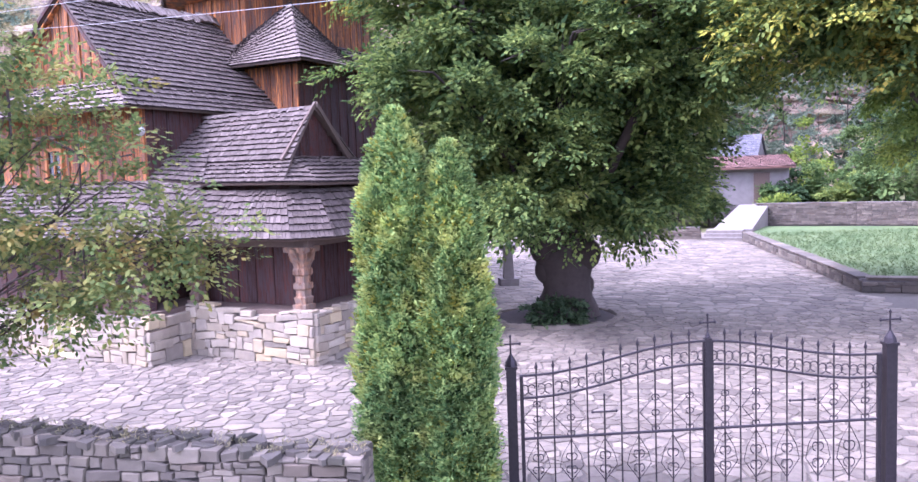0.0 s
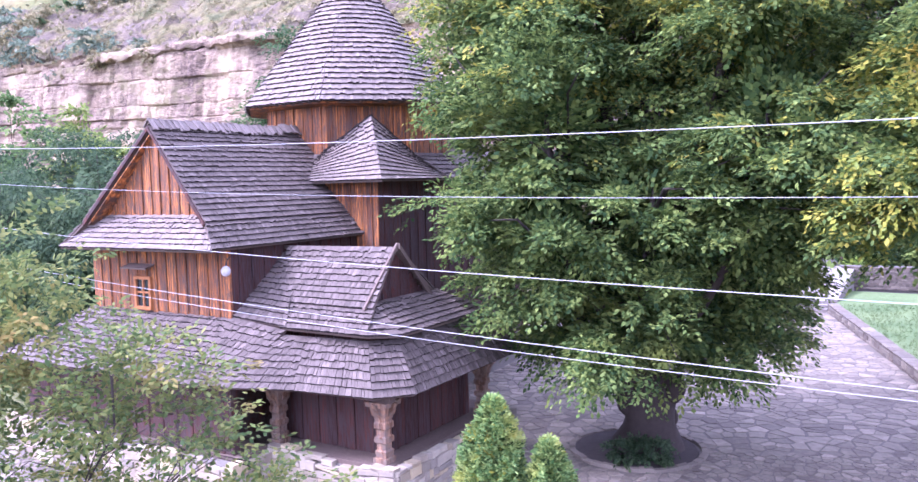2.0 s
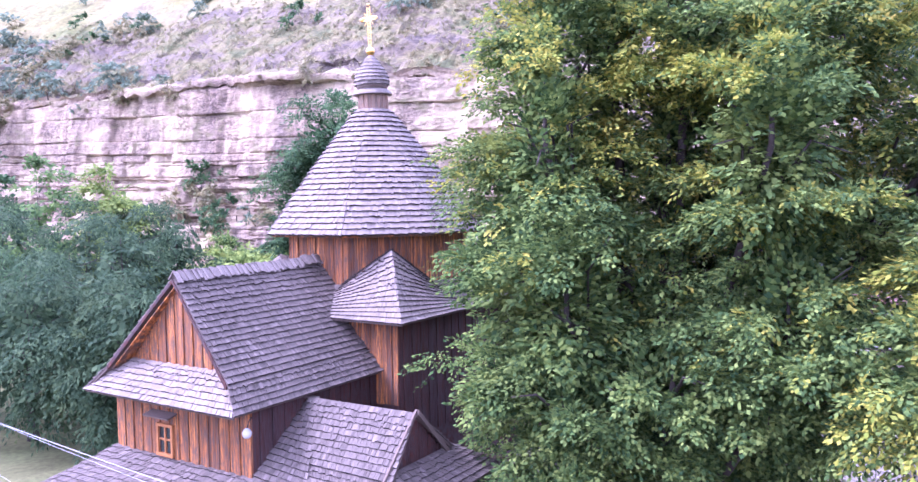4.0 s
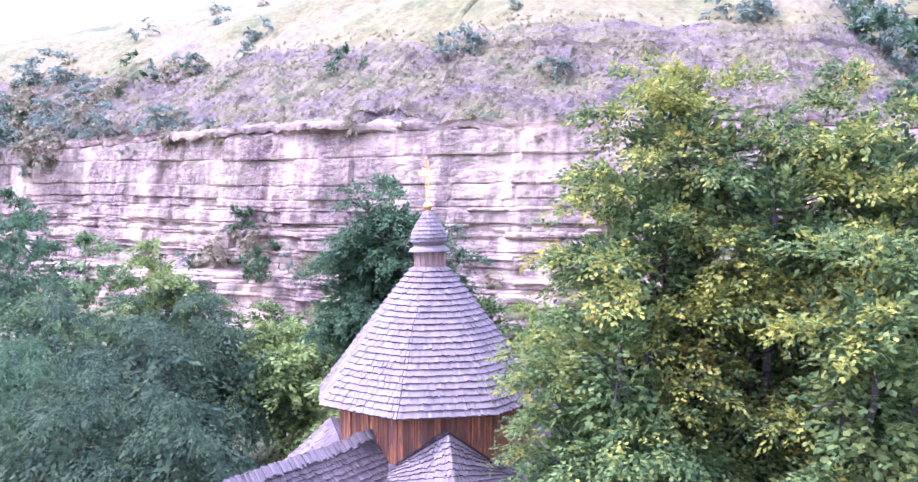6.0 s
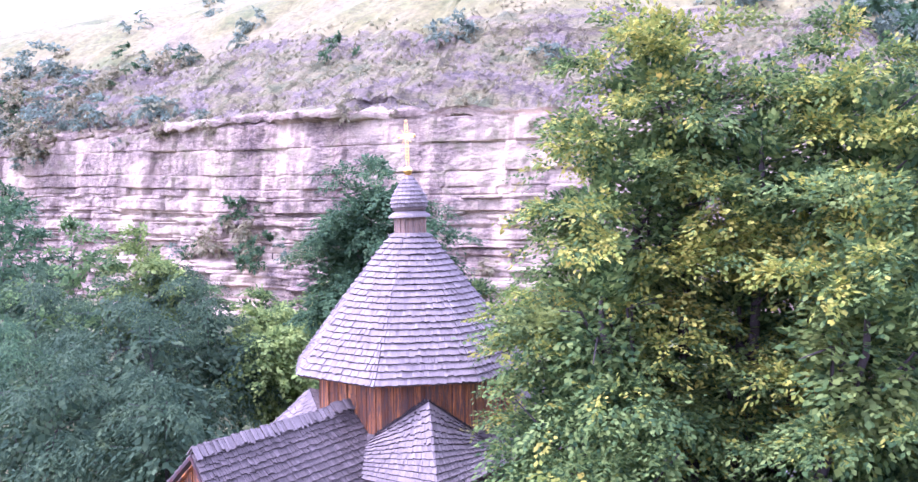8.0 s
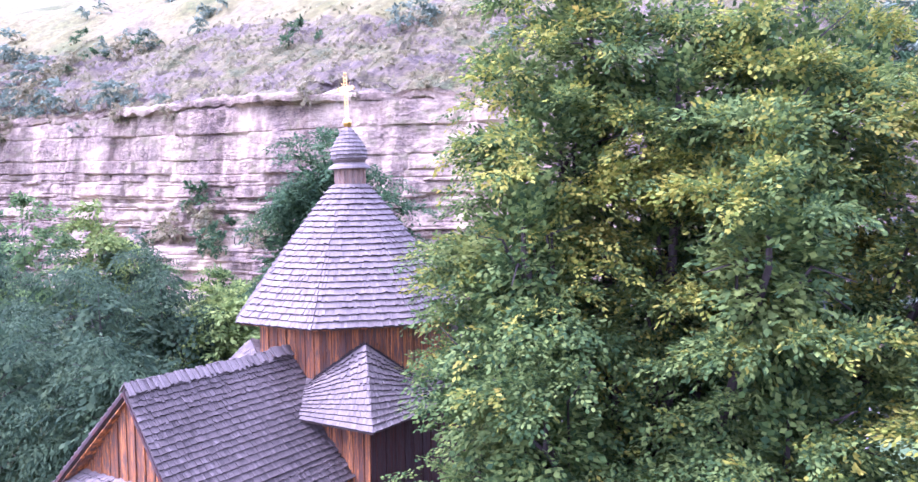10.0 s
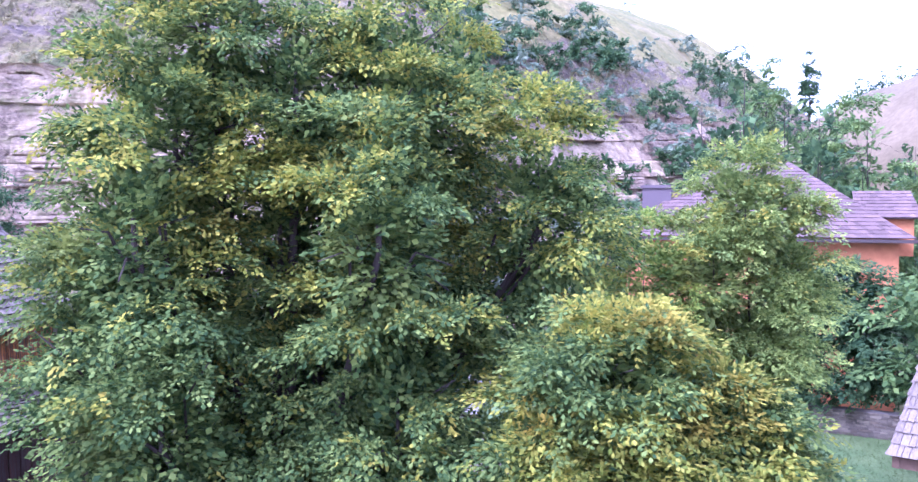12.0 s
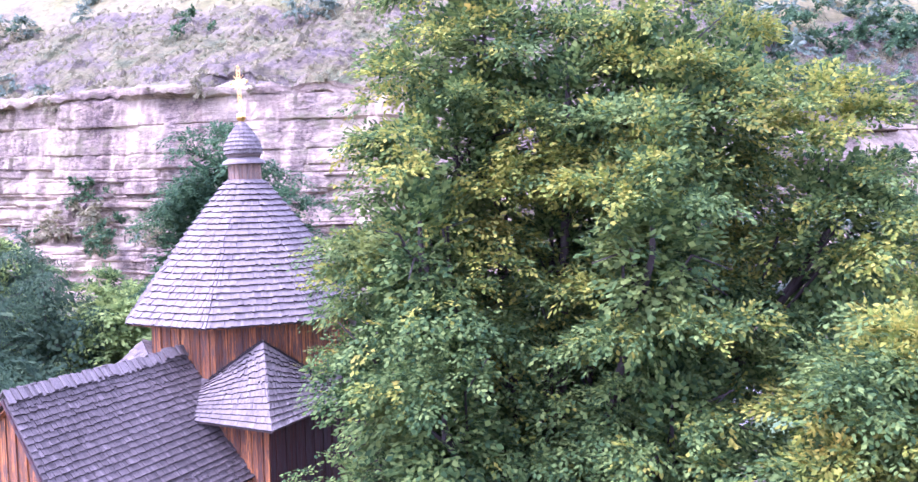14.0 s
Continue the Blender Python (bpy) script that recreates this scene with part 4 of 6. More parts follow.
wg = Geo()
cuts = [-9.0 + .5 * k for k in range(17)]
for x0, x1 in zip(cuts, cuts[1:]):
    ends_ = [(x, y + (x + 9) * .0075, z) for x in (x0, x1) for y, z in ((7.68, -.15), (8.1, -.15), (8.1, wall_top(x) - .04), (7.68, wall_top(x) - .04))]
    wg.add(ends_, [(0, 1, 2, 3), (7, 6, 5, 4), (0, 3, 7, 4), (1, 5, 6, 2), (3, 2, 6, 7)])
road_wall = solid("garden_wall", wg, plain("dark_joint", (.045, .04, .037), .95, grain=14), "dry-stone wall of dark grey limestone along the road", "wall", "structure")
rubble(road_wall, (-9.0, 7.64), (-1.0, 7.70), -.1, 1.5, STONES_GREY, .112, .24, .16, 11, rough=2.6, top=lambda f: wall_top(-9 + 8 * f))
rubble(road_wall, (-1.0, 7.72), (-1.0, 8.13), -.1, .9, STONES_GREY, .13, .3, .14, 12, rough=1.6)
STONE_MOSS = stone_material("mossy_rubble", [(0.075, 0.068, 0.058), (0.11, 0.10, 0.088), (0.05, 0.048, 0.038), (0.14, 0.125, 0.105)])
r = random.Random(31)
for cx, cy, poly, h in flag_grid(-8.95, -.98, 7.66, 8.14, .15, 15):
    fg = Geo()
    flag_geo(fg, 0, 0, poly, h * 1.5)
    me = fg.mesh("stone")
    me.materials.append(STONE_MOSS)
    piece("stone", me, road_wall, Matrix.Translation((cx, cy, wall_top(cx) + .01 + r.uniform(-.012, .014))) @ Matrix.Rotation(r.gauss(0, .09), 4, "X") @ Matrix.Rotation(r.gauss(0, .09), 4, "Y"))
# moss, dry blades and weeds along its top
wt = np.random.default_rng(61)
wx = wt.uniform(-8.9, -1.0, 420)
wp = np.stack([wx, wt.uniform(7.72, 8.12, 420), np.array([wall_top(x) + .02 for x in wx])], 1)
part("wall_weeds", leaf_mesh("wall_weeds", np.hstack([wp, wt.normal(0, .5, (420, 3)) + [0, 0, 1.0]]), LEAF_DRY, .05, 5, .05, -.3, 62, .2), LEAF_DRY, road_wall, "dry weeds and moss on the wall top", kind="stuff")

GATE = pose(0.36, 9.15, 0, 0, 0, 2.5)
gate = thing("iron_gate", "closed black wrought-iron double gate with spear points and scrolls", "gate", GATE)
WIDE = 4.04


def crest(s):
    """Height of the top rail along the gate, 0 to 1."""
    t = abs(s - .5) * 2
    return 1.33 + .26 * (0.5 + 0.5 * math.cos(math.pi * min(1, t * 1.12)))


def small_cross(geo, x, z, h, w):
    geo.tube([(x, 0, z), (x, 0, z + h)], .010, 6).tube([(x - w, 0, z + h * .6), (x + w, 0, z + h * .6)], .010, 6)
    for dx, dz in ((-w, h * .6), (w, h * .6), (0, h)):
        geo.lathe([(.003, z + dz - .02), (.018, z + dz), (.003, z + dz + .02)], 6, (x + dx, 0))


def scroll(geo, x, z, r, flip=1, up=1, thick=.006):
    pts = []
    for k in range(13):
        a = k / 12 * 4.6
        rr = r * (1 - .72 * k / 12)
        pts.append((x + flip * (rr * math.sin(a)), 0, z + up * (r - rr * math.cos(a))))
    geo.tube(pts, thick, 4)


for x in (0.0, WIDE):
    high = 1.42
    post = part("post", Geo().box((x - .055, -.055, -.4), (x + .055, .055, high)).box((x - .07, -.07, high), (x + .07, .07, high + .03)), IRON, gate)
    fin = Geo().lathe([(.07, high + .03), (.06, high + .08), (.03, high + .13), (.012, high + .16), (.012, high + .18)], 8, (x, 0))
    small_cross(fin, x, high + .14, .22, .1)
    part("finial", fin, IRON, post)
for leaf_i, (x0, x1) in enumerate(((.09, 2.115), (2.145, 3.95))):
    leaf_ob = part("gate_leaf", Geo().box((x0, -.02, .03), (x0 + .04, .02, crest(x0 / WIDE) )).box((x1 - .04, -.02, .03), (x1, .02, crest(x1 / WIDE))), IRON, gate)
    rails = ((lambda s: crest(s), .014), (lambda s: crest(s) - .25, .014), (lambda s: .62, .016), (lambda s: .05, .016))
    for f, rad in rails:
        part("rail", Geo().tube([(x0 + (x1 - x0) * k / 12, 0, f((x0 + (x1 - x0) * k / 12) / WIDE)) for k in range(13)], rad, 6), IRON, leaf_ob)
    n = 11
    for i in range(1, n):
        x = x0 + (x1 - x0) * i / n
        top = crest(x / WIDE) + .13
        mid_bar = i == 5 if leaf_i == 0 else i == 6
        pk = Geo()
        if mid_bar:
            pk.tube([(x, 0, .1), (x, 0, .6)], .009, 5).tube([(x, 0, crest(x / WIDE) - .25), (x, 0, top - .06)], .009, 5)
            small_cross(pk, x, .6, .46, .13)
        else:
            pk.tube([(x, 0, .1), (x, 0, top - .06)], .009, 5)
        pk.lathe([(.008, top - .07), (.02, top - .045), (.012, top - .02), (.001, top + .02)], 6, (x, 0))
        part("picket", pk, IRON, leaf_ob)
    orn = Geo()
    for i in range(n):
        x = x0 + (x1 - x0) * (i + .5) / n
        zc = crest(x / WIDE) - .22
        scroll(orn, x - .05, zc, .075, 1, 1)
        scroll(orn, x + .05, zc, .075, -1, 1)
    part("scroll_band", orn, IRON, leaf_ob)
    for i in (1, 3, 8, 10):
        if i >= n:
            continue
        x = x0 + (x1 - x0) * i / n
        dia = Geo()
        hw = (x1 - x0) / n * .92
        dia.tube([(x - hw, 0, .84), (x, 0, 1.02), (x + hw, 0, .84), (x, 0, .65), (x - hw, 0, .84)], .005, 4)
        for zc, u in ((.97, 1), (.62, 1), (.80, 1)):
            scroll(dia, x - .01, zc, .04, -1, u)
            scroll(dia, x + .01, zc, .04, 1, u)
        part("lozenge", dia, IRON, leaf_ob)
    for i in range(1, n, 2):
        x = x0 + (x1 - x0) * i / n
        heart = Geo()
        heart.tube([(x, 0, .58), (x - .1, 0, .42), (x - .13, 0, .3), (x, 0, .14)], .005, 4).tube([(x, 0, .58), (x + .1, 0, .42), (x + .13, 0, .3), (x, 0, .14)], .005, 4)
        for zc in (.36, .22):
            scroll(heart, x - .02, zc, .05, -1)
            scroll(heart, x + .02, zc, .05, 1)
        part("scrollwork", heart, IRON, leaf_ob)
part("meeting_post", Geo().box((2.095, -.04, .04), (2.165, .04, 1.62)), IRON, gate)
mc = Geo().lathe([(.03, 1.63), (.02, 1.66), (.008, 1.69)], 8, (2.13, 0))
small_cross(mc, 2.13, 1.67, .2, .08)
part("centre_cross", mc, IRON, gate)
for ob in gate.children_recursive:                 # the gate follows the rise of the road
    for v in ob.data.vertices:
        v.co.z += .045 * v.co.x * min(1, max(0, (v.co.z - .06) / .5))


def thuja(name, label, at, height, radius, seed):
    t = thing(name, label, "conifer", pose(*at), "thujas by the gate")
    g2 = np.random.default_rng(seed)
    n = 6000
    h = g2.uniform(0, 1, n) ** 0.9
    prof = np.interp(h, [0, .1, .3, .6, .8, .92, 1], [.8, .95, 1, .92, .74, .42, .04])
    a = g2.uniform(0, 2 * np.pi, n)
    rough = 1 + .12 * np.sin(a * 3 + h * 14 + seed) + .10 * np.sin(a * 5 - h * 23)
    tuft = np.array([noise.noise((math.cos(q) * 3.2, math.sin(q) * 3.2, w * height * 3.4 + seed)) for q, w in zip(a, h)])
    rr = radius * prof * rough * (.93 + .22 * tuft) * g2.uniform(.84, 1.05, n)
    p = np.stack([rr * np.cos(a), rr * np.sin(a), .1 + h * (height - .15)], 1)
    o = np.stack([np.cos(a) * .8, np.sin(a) * .8, np.full(n, .9)], 1)
    part("trunk", Geo().tube([(0, 0, -.1), (0, 0, height * .5), (0, 0, height * .95)], [.09, .06, .01], 8), BARK, t)
    part("foliage", leaf_mesh("foliage", np.hstack([p, o]), LEAF_THUJA, .056, 9, .08, -.1, seed, .42, .3, gold=(.18, -2, -1)), LEAF_THUJA, t)
    # Inner sprays in the darker linden green put the shade between tufts into colour
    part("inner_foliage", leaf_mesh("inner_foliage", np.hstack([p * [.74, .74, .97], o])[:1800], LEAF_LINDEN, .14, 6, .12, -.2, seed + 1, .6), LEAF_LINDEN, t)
    return t


thuja("thuja", "tall columnar green thuja beside the gate", (-.80, 8.95, 0), 4.32, .50, 31)
thuja("thuja", "shorter columnar thuja with yellowish tips beside the gate", (-.22, 8.8, 0), 3.95, .42, 32)

# ---- the linden and the trees round the yard ----
tree("linden_tree", "huge old linden with a dense green crown yellowing at its edges", "tree", (0.95, 20.0, 0),
     [(-0.7, -0.1, 5.4, 3.2, 3.7, 3.2), (1.5, -0.2, 5.2, 2.4, 3.3, 3.0), (-1.9, 0.6, 9.4, 2.7, 2.9, 3.1), (-1.7, 0.2, 12.7, 2.3, 2.4, 2.9), (-1.0, .4, 15.1, 2.1, 2.1, 2.4),
      (2.8, 1.2, 14.2, 2.0, 2.2, 3.2), (4.5, 1.6, 13.4, 1.9, 2.2, 3.2), (2.2, -2.6, 10.7, 1.75, 1.6, 3.1), (6.2, -.2, 11.0, 1.9, 1.8, 2.9), (3.0, -1.6, 7.2, 1.7, 2.3, 2.6),
      (-1.8, -2.4, 7.2, 1.6, 1.7, 3.0), (2.5, -2.7, 6.8, 1.5, 1.6, 2.6), (-2.3, -1.5, 10.8, 1.6, 1.8, 2.9), (-2.95, -.8, 7.6, 1.8, 2.1, 3.9), (.3, -.5, 3.5, 3.1, 3.8, 1.6), (2.0, -.6, 4.2, 1.6, 2.0, 1.5), (-1.3, -1.0, 3.3, 1.8, 1.6, 1.3), (.3, -3.1, 6.0, 1.7, 1.2, .9), (2.2, -2.9, 5.6, 1.5, 1.2, .8), (-1.9, -2.7, 5.4, 1.6, 1.3, .9), (3.0, -.4, 13.4, 1.5, 1.5, 1.8), (.8, -.2, 13.8, 1.3, 1.4, 1.9), (.4, .1, 10.4, 1.4, 1.2, 2.8), (1.5, -1.1, 3.1, 1.8, 1.5, 1.3), (.2, -1.3, 3.3, 1.8, 1.5, 1.2),
      (3.2, .4, 8.2, 2.0, 2.0, 2.8), (2.6, 1.0, 11.0, 1.9, 2.0, 2.8), (.7, 1.8, 8.0, 1.8, 1.8, 4.0), (.9, 1.5, 12.4, 1.7, 1.6, 2.8), (4.9, .6, 8.9, 1.7, 1.8, 1.8), (2.4, 1.0, 5.8, 1.7, 1.8, 2.0)],
     44000, LEAF_LINDEN, .118, 11, .25, seed=3, trunk=.64, fork=2.3, floor=1.8, inner=13000, clump=44, size=.66, gnarl=.15, droop=.2, shell=(.7, 1.06), aspect=.6, gold=(.95, 5.8, 12.0))
shrub_at = ((.55, 18.85), (1.0, 18.8), (1.4, 18.9))
for i, (x, y) in enumerate(shrub_at):
    tree("trunk_sprouts", "low leafy sprouts at the foot of the linden", "shrub", (x, y, 0), [(0, 0, .3, .34, .28, .4)], 110, LEAF_WILLOW, .09, 9, .12, seed=70 + i, trunk=.02, fork=.2, limbs=False, clump=8, size=.14, group="sprouts round the linden")
ring_g, bed_g = Geo(), Geo()
for k in range(34):
    a = 2 * math.pi * k / 34
    ring_g.box((-.15, -.07, -.05), (.15, .07, .05 + .02 * (k % 3)), pose(1.0 + 1.55 * math.cos(a), 19.95 + 1.45 * math.sin(a), 0, 0, 0, math.degrees(a) + 90))
bed_g.lathe([(1.5, -.05), (1.45, .03), (.9, .08), (.3, .1)], 28, (.95, 19.95))
solid("tree_bed", bed_g, plain("damp_earth", (.055, .045, .042), .95, grain=6), "bed of dark damp earth round the linden trunk", "bed")
solid("tree_ring", ring_g, STONE_GREY, "low ring of stones round the linden trunk", "edging")
tree("young_linden", "smaller tree with yellowing leaves beside the bell tower", "tree", (8.7, 15.3, 0),
     [(-2.5, .1, 6.7, 2.3, 2.2, 2.1), (-.6, -.1, 6.4, 2.2, 2.1, 2.0), (-1.8, 0, 8.3, 1.9, 1.7, 1.5), (.2, 0, 7.4, 1.3, 1.4, 1.3), (-1.3, .5, 8.7, 1.2, 1.3, 1.2), (.9, .1, 6.3, 1.2, 1.3, 1.6)],
     11500, LEAF_LINDEN, .118, 10, .23, seed=8, trunk=.22, fork=3.4, floor=4.9, inner=2400, size=.6, droop=.2, gold=(2.5, 4.6, 7.2))
tree("walnut_tree", "rounded walnut tree with light green leaves in front of the house", "tree", (15.2, 23.9, .3),
     [(0, 0, 10.7, 1.9, 1.9, 2.3), (-1.3, -.4, 8.8, 1.7, 1.7, 2.2), (1.5, .2, 8.6, 1.6, 1.7, 2.3), (.1, -.6, 6.6, 1.9, 1.8, 2.0)],
     5600, LEAF_LIME, .125, 12, .26, seed=12, trunk=.2, fork=3.4, floor=3.0, inner=1200, size=.6, droop=.15, gold=(.3, 6.0, 12.0))
tree("yellow_tree", "slender tree with yellow-green leaves behind the linden", "tree", (11.2, 23.2, .2),
     [(.3, 0, 9.2, 1.6, 1.5, 2.4), (-1.0, .2, 7.0, 1.5, 1.4, 2.2), (1.1, 0, 6.4, 1.6, 1.4, 2.4), (.2, 0, 5.0, 1.6, 1.4, 2.0)],
     4200, LEAF_YELLOW, .12, 12, .25, seed=13, trunk=.13, fork=3.0, floor=2.6, inner=600, size=.6, droop=.3, gold=(.9, 4.5, 8.0))
tree("elder_shrub", "dark leafy shrub against the garden wall", "shrub", (26.6, 35.2, .2),
     [(-.6, .8, 4.2, 2.3, 2.0, 3.8), (2.0, -1.2, 4.2, 2.4, 2.0, 3.6), (4.2, -2.8, 3.8, 2.1, 2.0, 3.2), (.8, -.4, 6.2, 1.8, 1.6, 1.8), (-2.0, 1.6, 3.2, 1.6, 1.6, 2.6)], 4200, LEAF_DARK, .21, 10, .32, seed=14, trunk=.12, fork=1.0, inner=900)
tree("pear_tree", "loose pear tree with thin limbs and yellow-green leaves", "tree", (-6.7, 8.7, 0),
     [(0.7, -0.4, 5, 1.3, 1.2, 1.3), (2, -0.4, 4, 1.1, 1, 1.2), (2.7, -0.4, 2.6, 1.2, 1, 0.7), (0.1, -0.2, 3.4, 1.5, 1.2, 1.2), (1.6, 0.1, 2.6, 1.4, 1.1, 0.7), (3.3, 0.3, 2.9, 0.7, 0.6, 0.5), (-0.9, -0.8, 5.2, 1.2, 1, 1.4), (2.6, -0.2, 3.5, 1, 0.9, 1.1), (0.9, -0.6, 2.4, 1.5, 1, 0.9)],
     5200, LEAF_PEAR, .08, 9, .15, seed=18, trunk=.11, fork=1.5, shell=(.3, 1.05), droop=.1, clump=8, size=.3)

# willows and ashes behind the church on its far side
for i, (x, y, h, w, kind_, lf) in enumerate(((-33, 50, 10.2, 3.6, "grey", LEAF_WILLOW), (-38.5, 47, 12.4, 4.6, "green", LEAF_SOFT), (-28, 53, 6.2, 3.0, "green", LEAF_LIME),
                                             (-22.3, 33, 8.8, 3.8, "grey", LEAF_WILLOW), (-27, 37, 9.6, 4.4, "grey", LEAF_WILLOW), (-15.5, 41, 6.6, 3.2, "green", LEAF_LIME), (-21.8, 43, 6.9, 2.6, "green", LEAF_LIME), (-17.5, 46, 7.0, 2.8, "green", LEAF_LINDEN), (-24.5, 41, 9.4, 3.0, "grey", LEAF_WILLOW), (-35, 40, 10.6, 4.6, "grey", LEAF_WILLOW), (-23.5, 28.5, 7.4, 4.0, "grey", LEAF_WILLOW), (-17.6, 27.5, 6.8, 2.8, "grey", LEAF_WILLOW), (-30, 31, 8.4, 4.4, "grey", LEAF_DARK), (-12, 50, 8.0, 3.6, "green", LEAF_LINDEN), (-8, 58, 8.2, 3.6, "green", LEAF_YELLOW),
                                             (-48, 50, 15.6, 5.2, "green", LEAF_DARK), (-31, 60, 6.6, 3.6, "green", LEAF_LINDEN), (-23.5, 55, 8.0, 3.8, "green", LEAF_LINDEN), (-55, 58, 16.0, 5.5, "green", LEAF_DARK),
                                             (-20, 62, 9.4, 3.8, "green", LEAF_LINDEN), (-27, 68, 8.0, 4.4, "green", LEAF_LINDEN), (-34.5, 49.5, 12.2, 3.0, "green", LEAF_LIME), (-43, 62, 9.6, 4.6, "green", LEAF_SOFT), (27.5, 26.8, 13.4, 2.9, "green", LEAF_SOFT), (32.5, 28.5, 12.6, 3.2, "green", LEAF_SOFT))):
    soft = kind_ == "grey"
    tree("willow_tree" if soft else "ash_tree", "grey-green drooping willow behind the church" if soft else "full green tree with dense rounded boughs", "tree", (x, y, .3),
         [(0, 0, h * .58, w, w, h * .32), (-w * .55, .4, h * .36, w * .8, w * .8, h * .34), (w * .55, -.3, h * .38, w * .8, w * .8, h * .34), (0, 0, h * .8, w * .6, w * .6, h * .2)],
         1300 if soft else 980, lf, .23 if soft else .30, 9 if soft else 8, .5, inner=220, size=1.0, seed=40 + i, trunk=.18, fork=h * .25, droop=1.0 if soft else .3, group="trees behind the church", aspect=.32 if soft else .6)
tree("dark_ash_tree", "tall dark tree standing before the cliff", "tree", (-16.7, 47, 1),
     [(-.4, 0, 11.4, 3.2, 3.2, 4.2), (-2.6, 0, 7.6, 3.0, 3.0, 4.0), (2.2, 0, 8.6, 3.4, 3.2, 4.2), (-1.6, 0, 9.8, 3.0, 2.6, 3.4)], 4200, LEAF_DARK, .22, 11, .45, seed=60, trunk=.3, fork=4, inner=1200, size=1.0)

# ---- cliff and hills ----
def along(line, n):
    p = np.array(line, float)
    d = np.r_[0, np.cumsum(np.hypot(*np.diff(p, axis=0).T))]
    s = np.linspace(0, d[-1], n)
    q = np.stack([np.interp(s, d, p[:, k]) for k in (0, 1)], 1)
    for _ in range(int(n / 14)):
        q[1:-1] = (q[:-2] + 2 * q[1:-1] + q[2:]) / 4
    t = np.gradient(q, axis=0)
    t /= np.linalg.norm(t, axis=1, keepdims=True)
    return s, q, np.stack([-t[:, 1], t[:, 0]], 1)


def fbm(x, y, z, octaves=4):
    return noise.fractal((x, y, z), 0.9, 2.1, octaves, noise_basis="PERLIN_ORIGINAL")


S0, L0, N0 = along([(-260, 122), (-190, 110), (-140, 104), (-105, 101), (-78, 97), (-51, 88), (-32, 81), (-15, 80), (0, 80), (15, 80), (30, 83), (46, 91), (66, 104), (90, 122), (120, 148), (170, 195)], 600)
steps_s = np.concatenate([np.arange(0, S0[-1] * .27, 1.6), np.arange(S0[-1] * .27, S0[-1] * .72, .33), np.arange(S0[-1] * .72, S0[-1], 1.2)])
NS = len(steps_s)
S = steps_s
LINE = np.stack([np.interp(S, S0, L0[:, k]) for k in (0, 1)], 1)
NORM = np.stack([np.interp(S, S0, N0[:, k]) for k in (0, 1)], 1)
WALL_N = 132
prof = [(-40, -.6), (-33, -.4), (-26, 0), (-15, .8), (-9, 1.6), (-7.4, 2.2)]
prof += [(-4.8 + 3.6 * k / WALL_N, 2.4 + 20.4 * k / WALL_N) for k in range(WALL_N + 1)]
W0, W1 = 6, 6 + WALL_N
prof += [(-1.25, 22.9), (-1.65, 23.0), (-1.7, 23.35), (-1.65, 23.65), (-.9, 24.0), (.4, 24.3), (1.6, 24.6)]
R0_ = len(prof)
prof += [(1.9 + .55 * k, 25.0 + .42 * k) for k in range(22)]
R1_ = len(prof)
upper = np.array([(14, 34.2), (18, 37.2), (22, 40.0), (27, 43.4), (33, 47.2), (40, 51.0), (50, 55.4), (62, 59.8), (80, 64.5), (110, 70), (150, 74), (220, 76)])
prof += [(x, float(np.interp(x, upper[:, 0], upper[:, 1]))) for x in (14 + 206 * (k / 43) ** 2 for k in range(44))]
NP = len(prof)
fall = np.interp(LINE[:, 0], [-200, -130, -70, 10, 30, 46, 66, 90, 120, 170], [1.02, 1.02, 1.03, .95, .91, .90, .96, .99, 1.02, 1.08])
rc = random.Random(41)
beds = [1.6]
while beds[-1] < 23.4:                       # thin beds below, thicker and more massive ones above
    beds.append(beds[-1] + rc.choice([.28, .4, .4, .6, .8, 1.3] if beds[-1] < 15.5 else [.5, .9, 1.6, 2.4, 3.0]))
bed_off = [rc.uniform(-.3, .3) for _ in beds]


def block_offset(s, z):
    """Beds of rock, broken into blocks along their length, with open joints between."""
    z = z + .7 * noise.noise((s * .02, 8.0, 0)) + .12 * noise.noise((s * .3, z * .4, 3.0)) + s * .004
    k = min(int(np.searchsorted(beds, z)), len(beds) - 1)
    thick = beds[k] - beds[max(k - 1, 0)] + .01
    w = 1.0 + 1.6 * thick + 3.0 * abs(math.sin(k * 12.9))
    at_ = (s + 7.3 * k + 1.1 * noise.noise((s * .3, k, 1.0))) / w
    cell = math.floor(at_)
    h = math.sin(cell * 78.233 + k * 37.7) * 43758.5453
    edge = min(at_ - cell, cell + 1 - at_) * w
    bed_edge = min(abs(beds[k] - z), abs(z - beds[max(k - 1, 0)]))
    opened = .30 * max(0, 1 - edge / .22) * (.4 + .6 * ((h * 7) % 1)) + .38 * max(0, 1 - bed_edge / .14) * (.35 + .65 * abs(noise.noise((s * .12, k * 3.1, 7.0))) * 2)
    return .75 * bed_off[k] + ((h - math.floor(h)) - .5) * 1.05 + opened


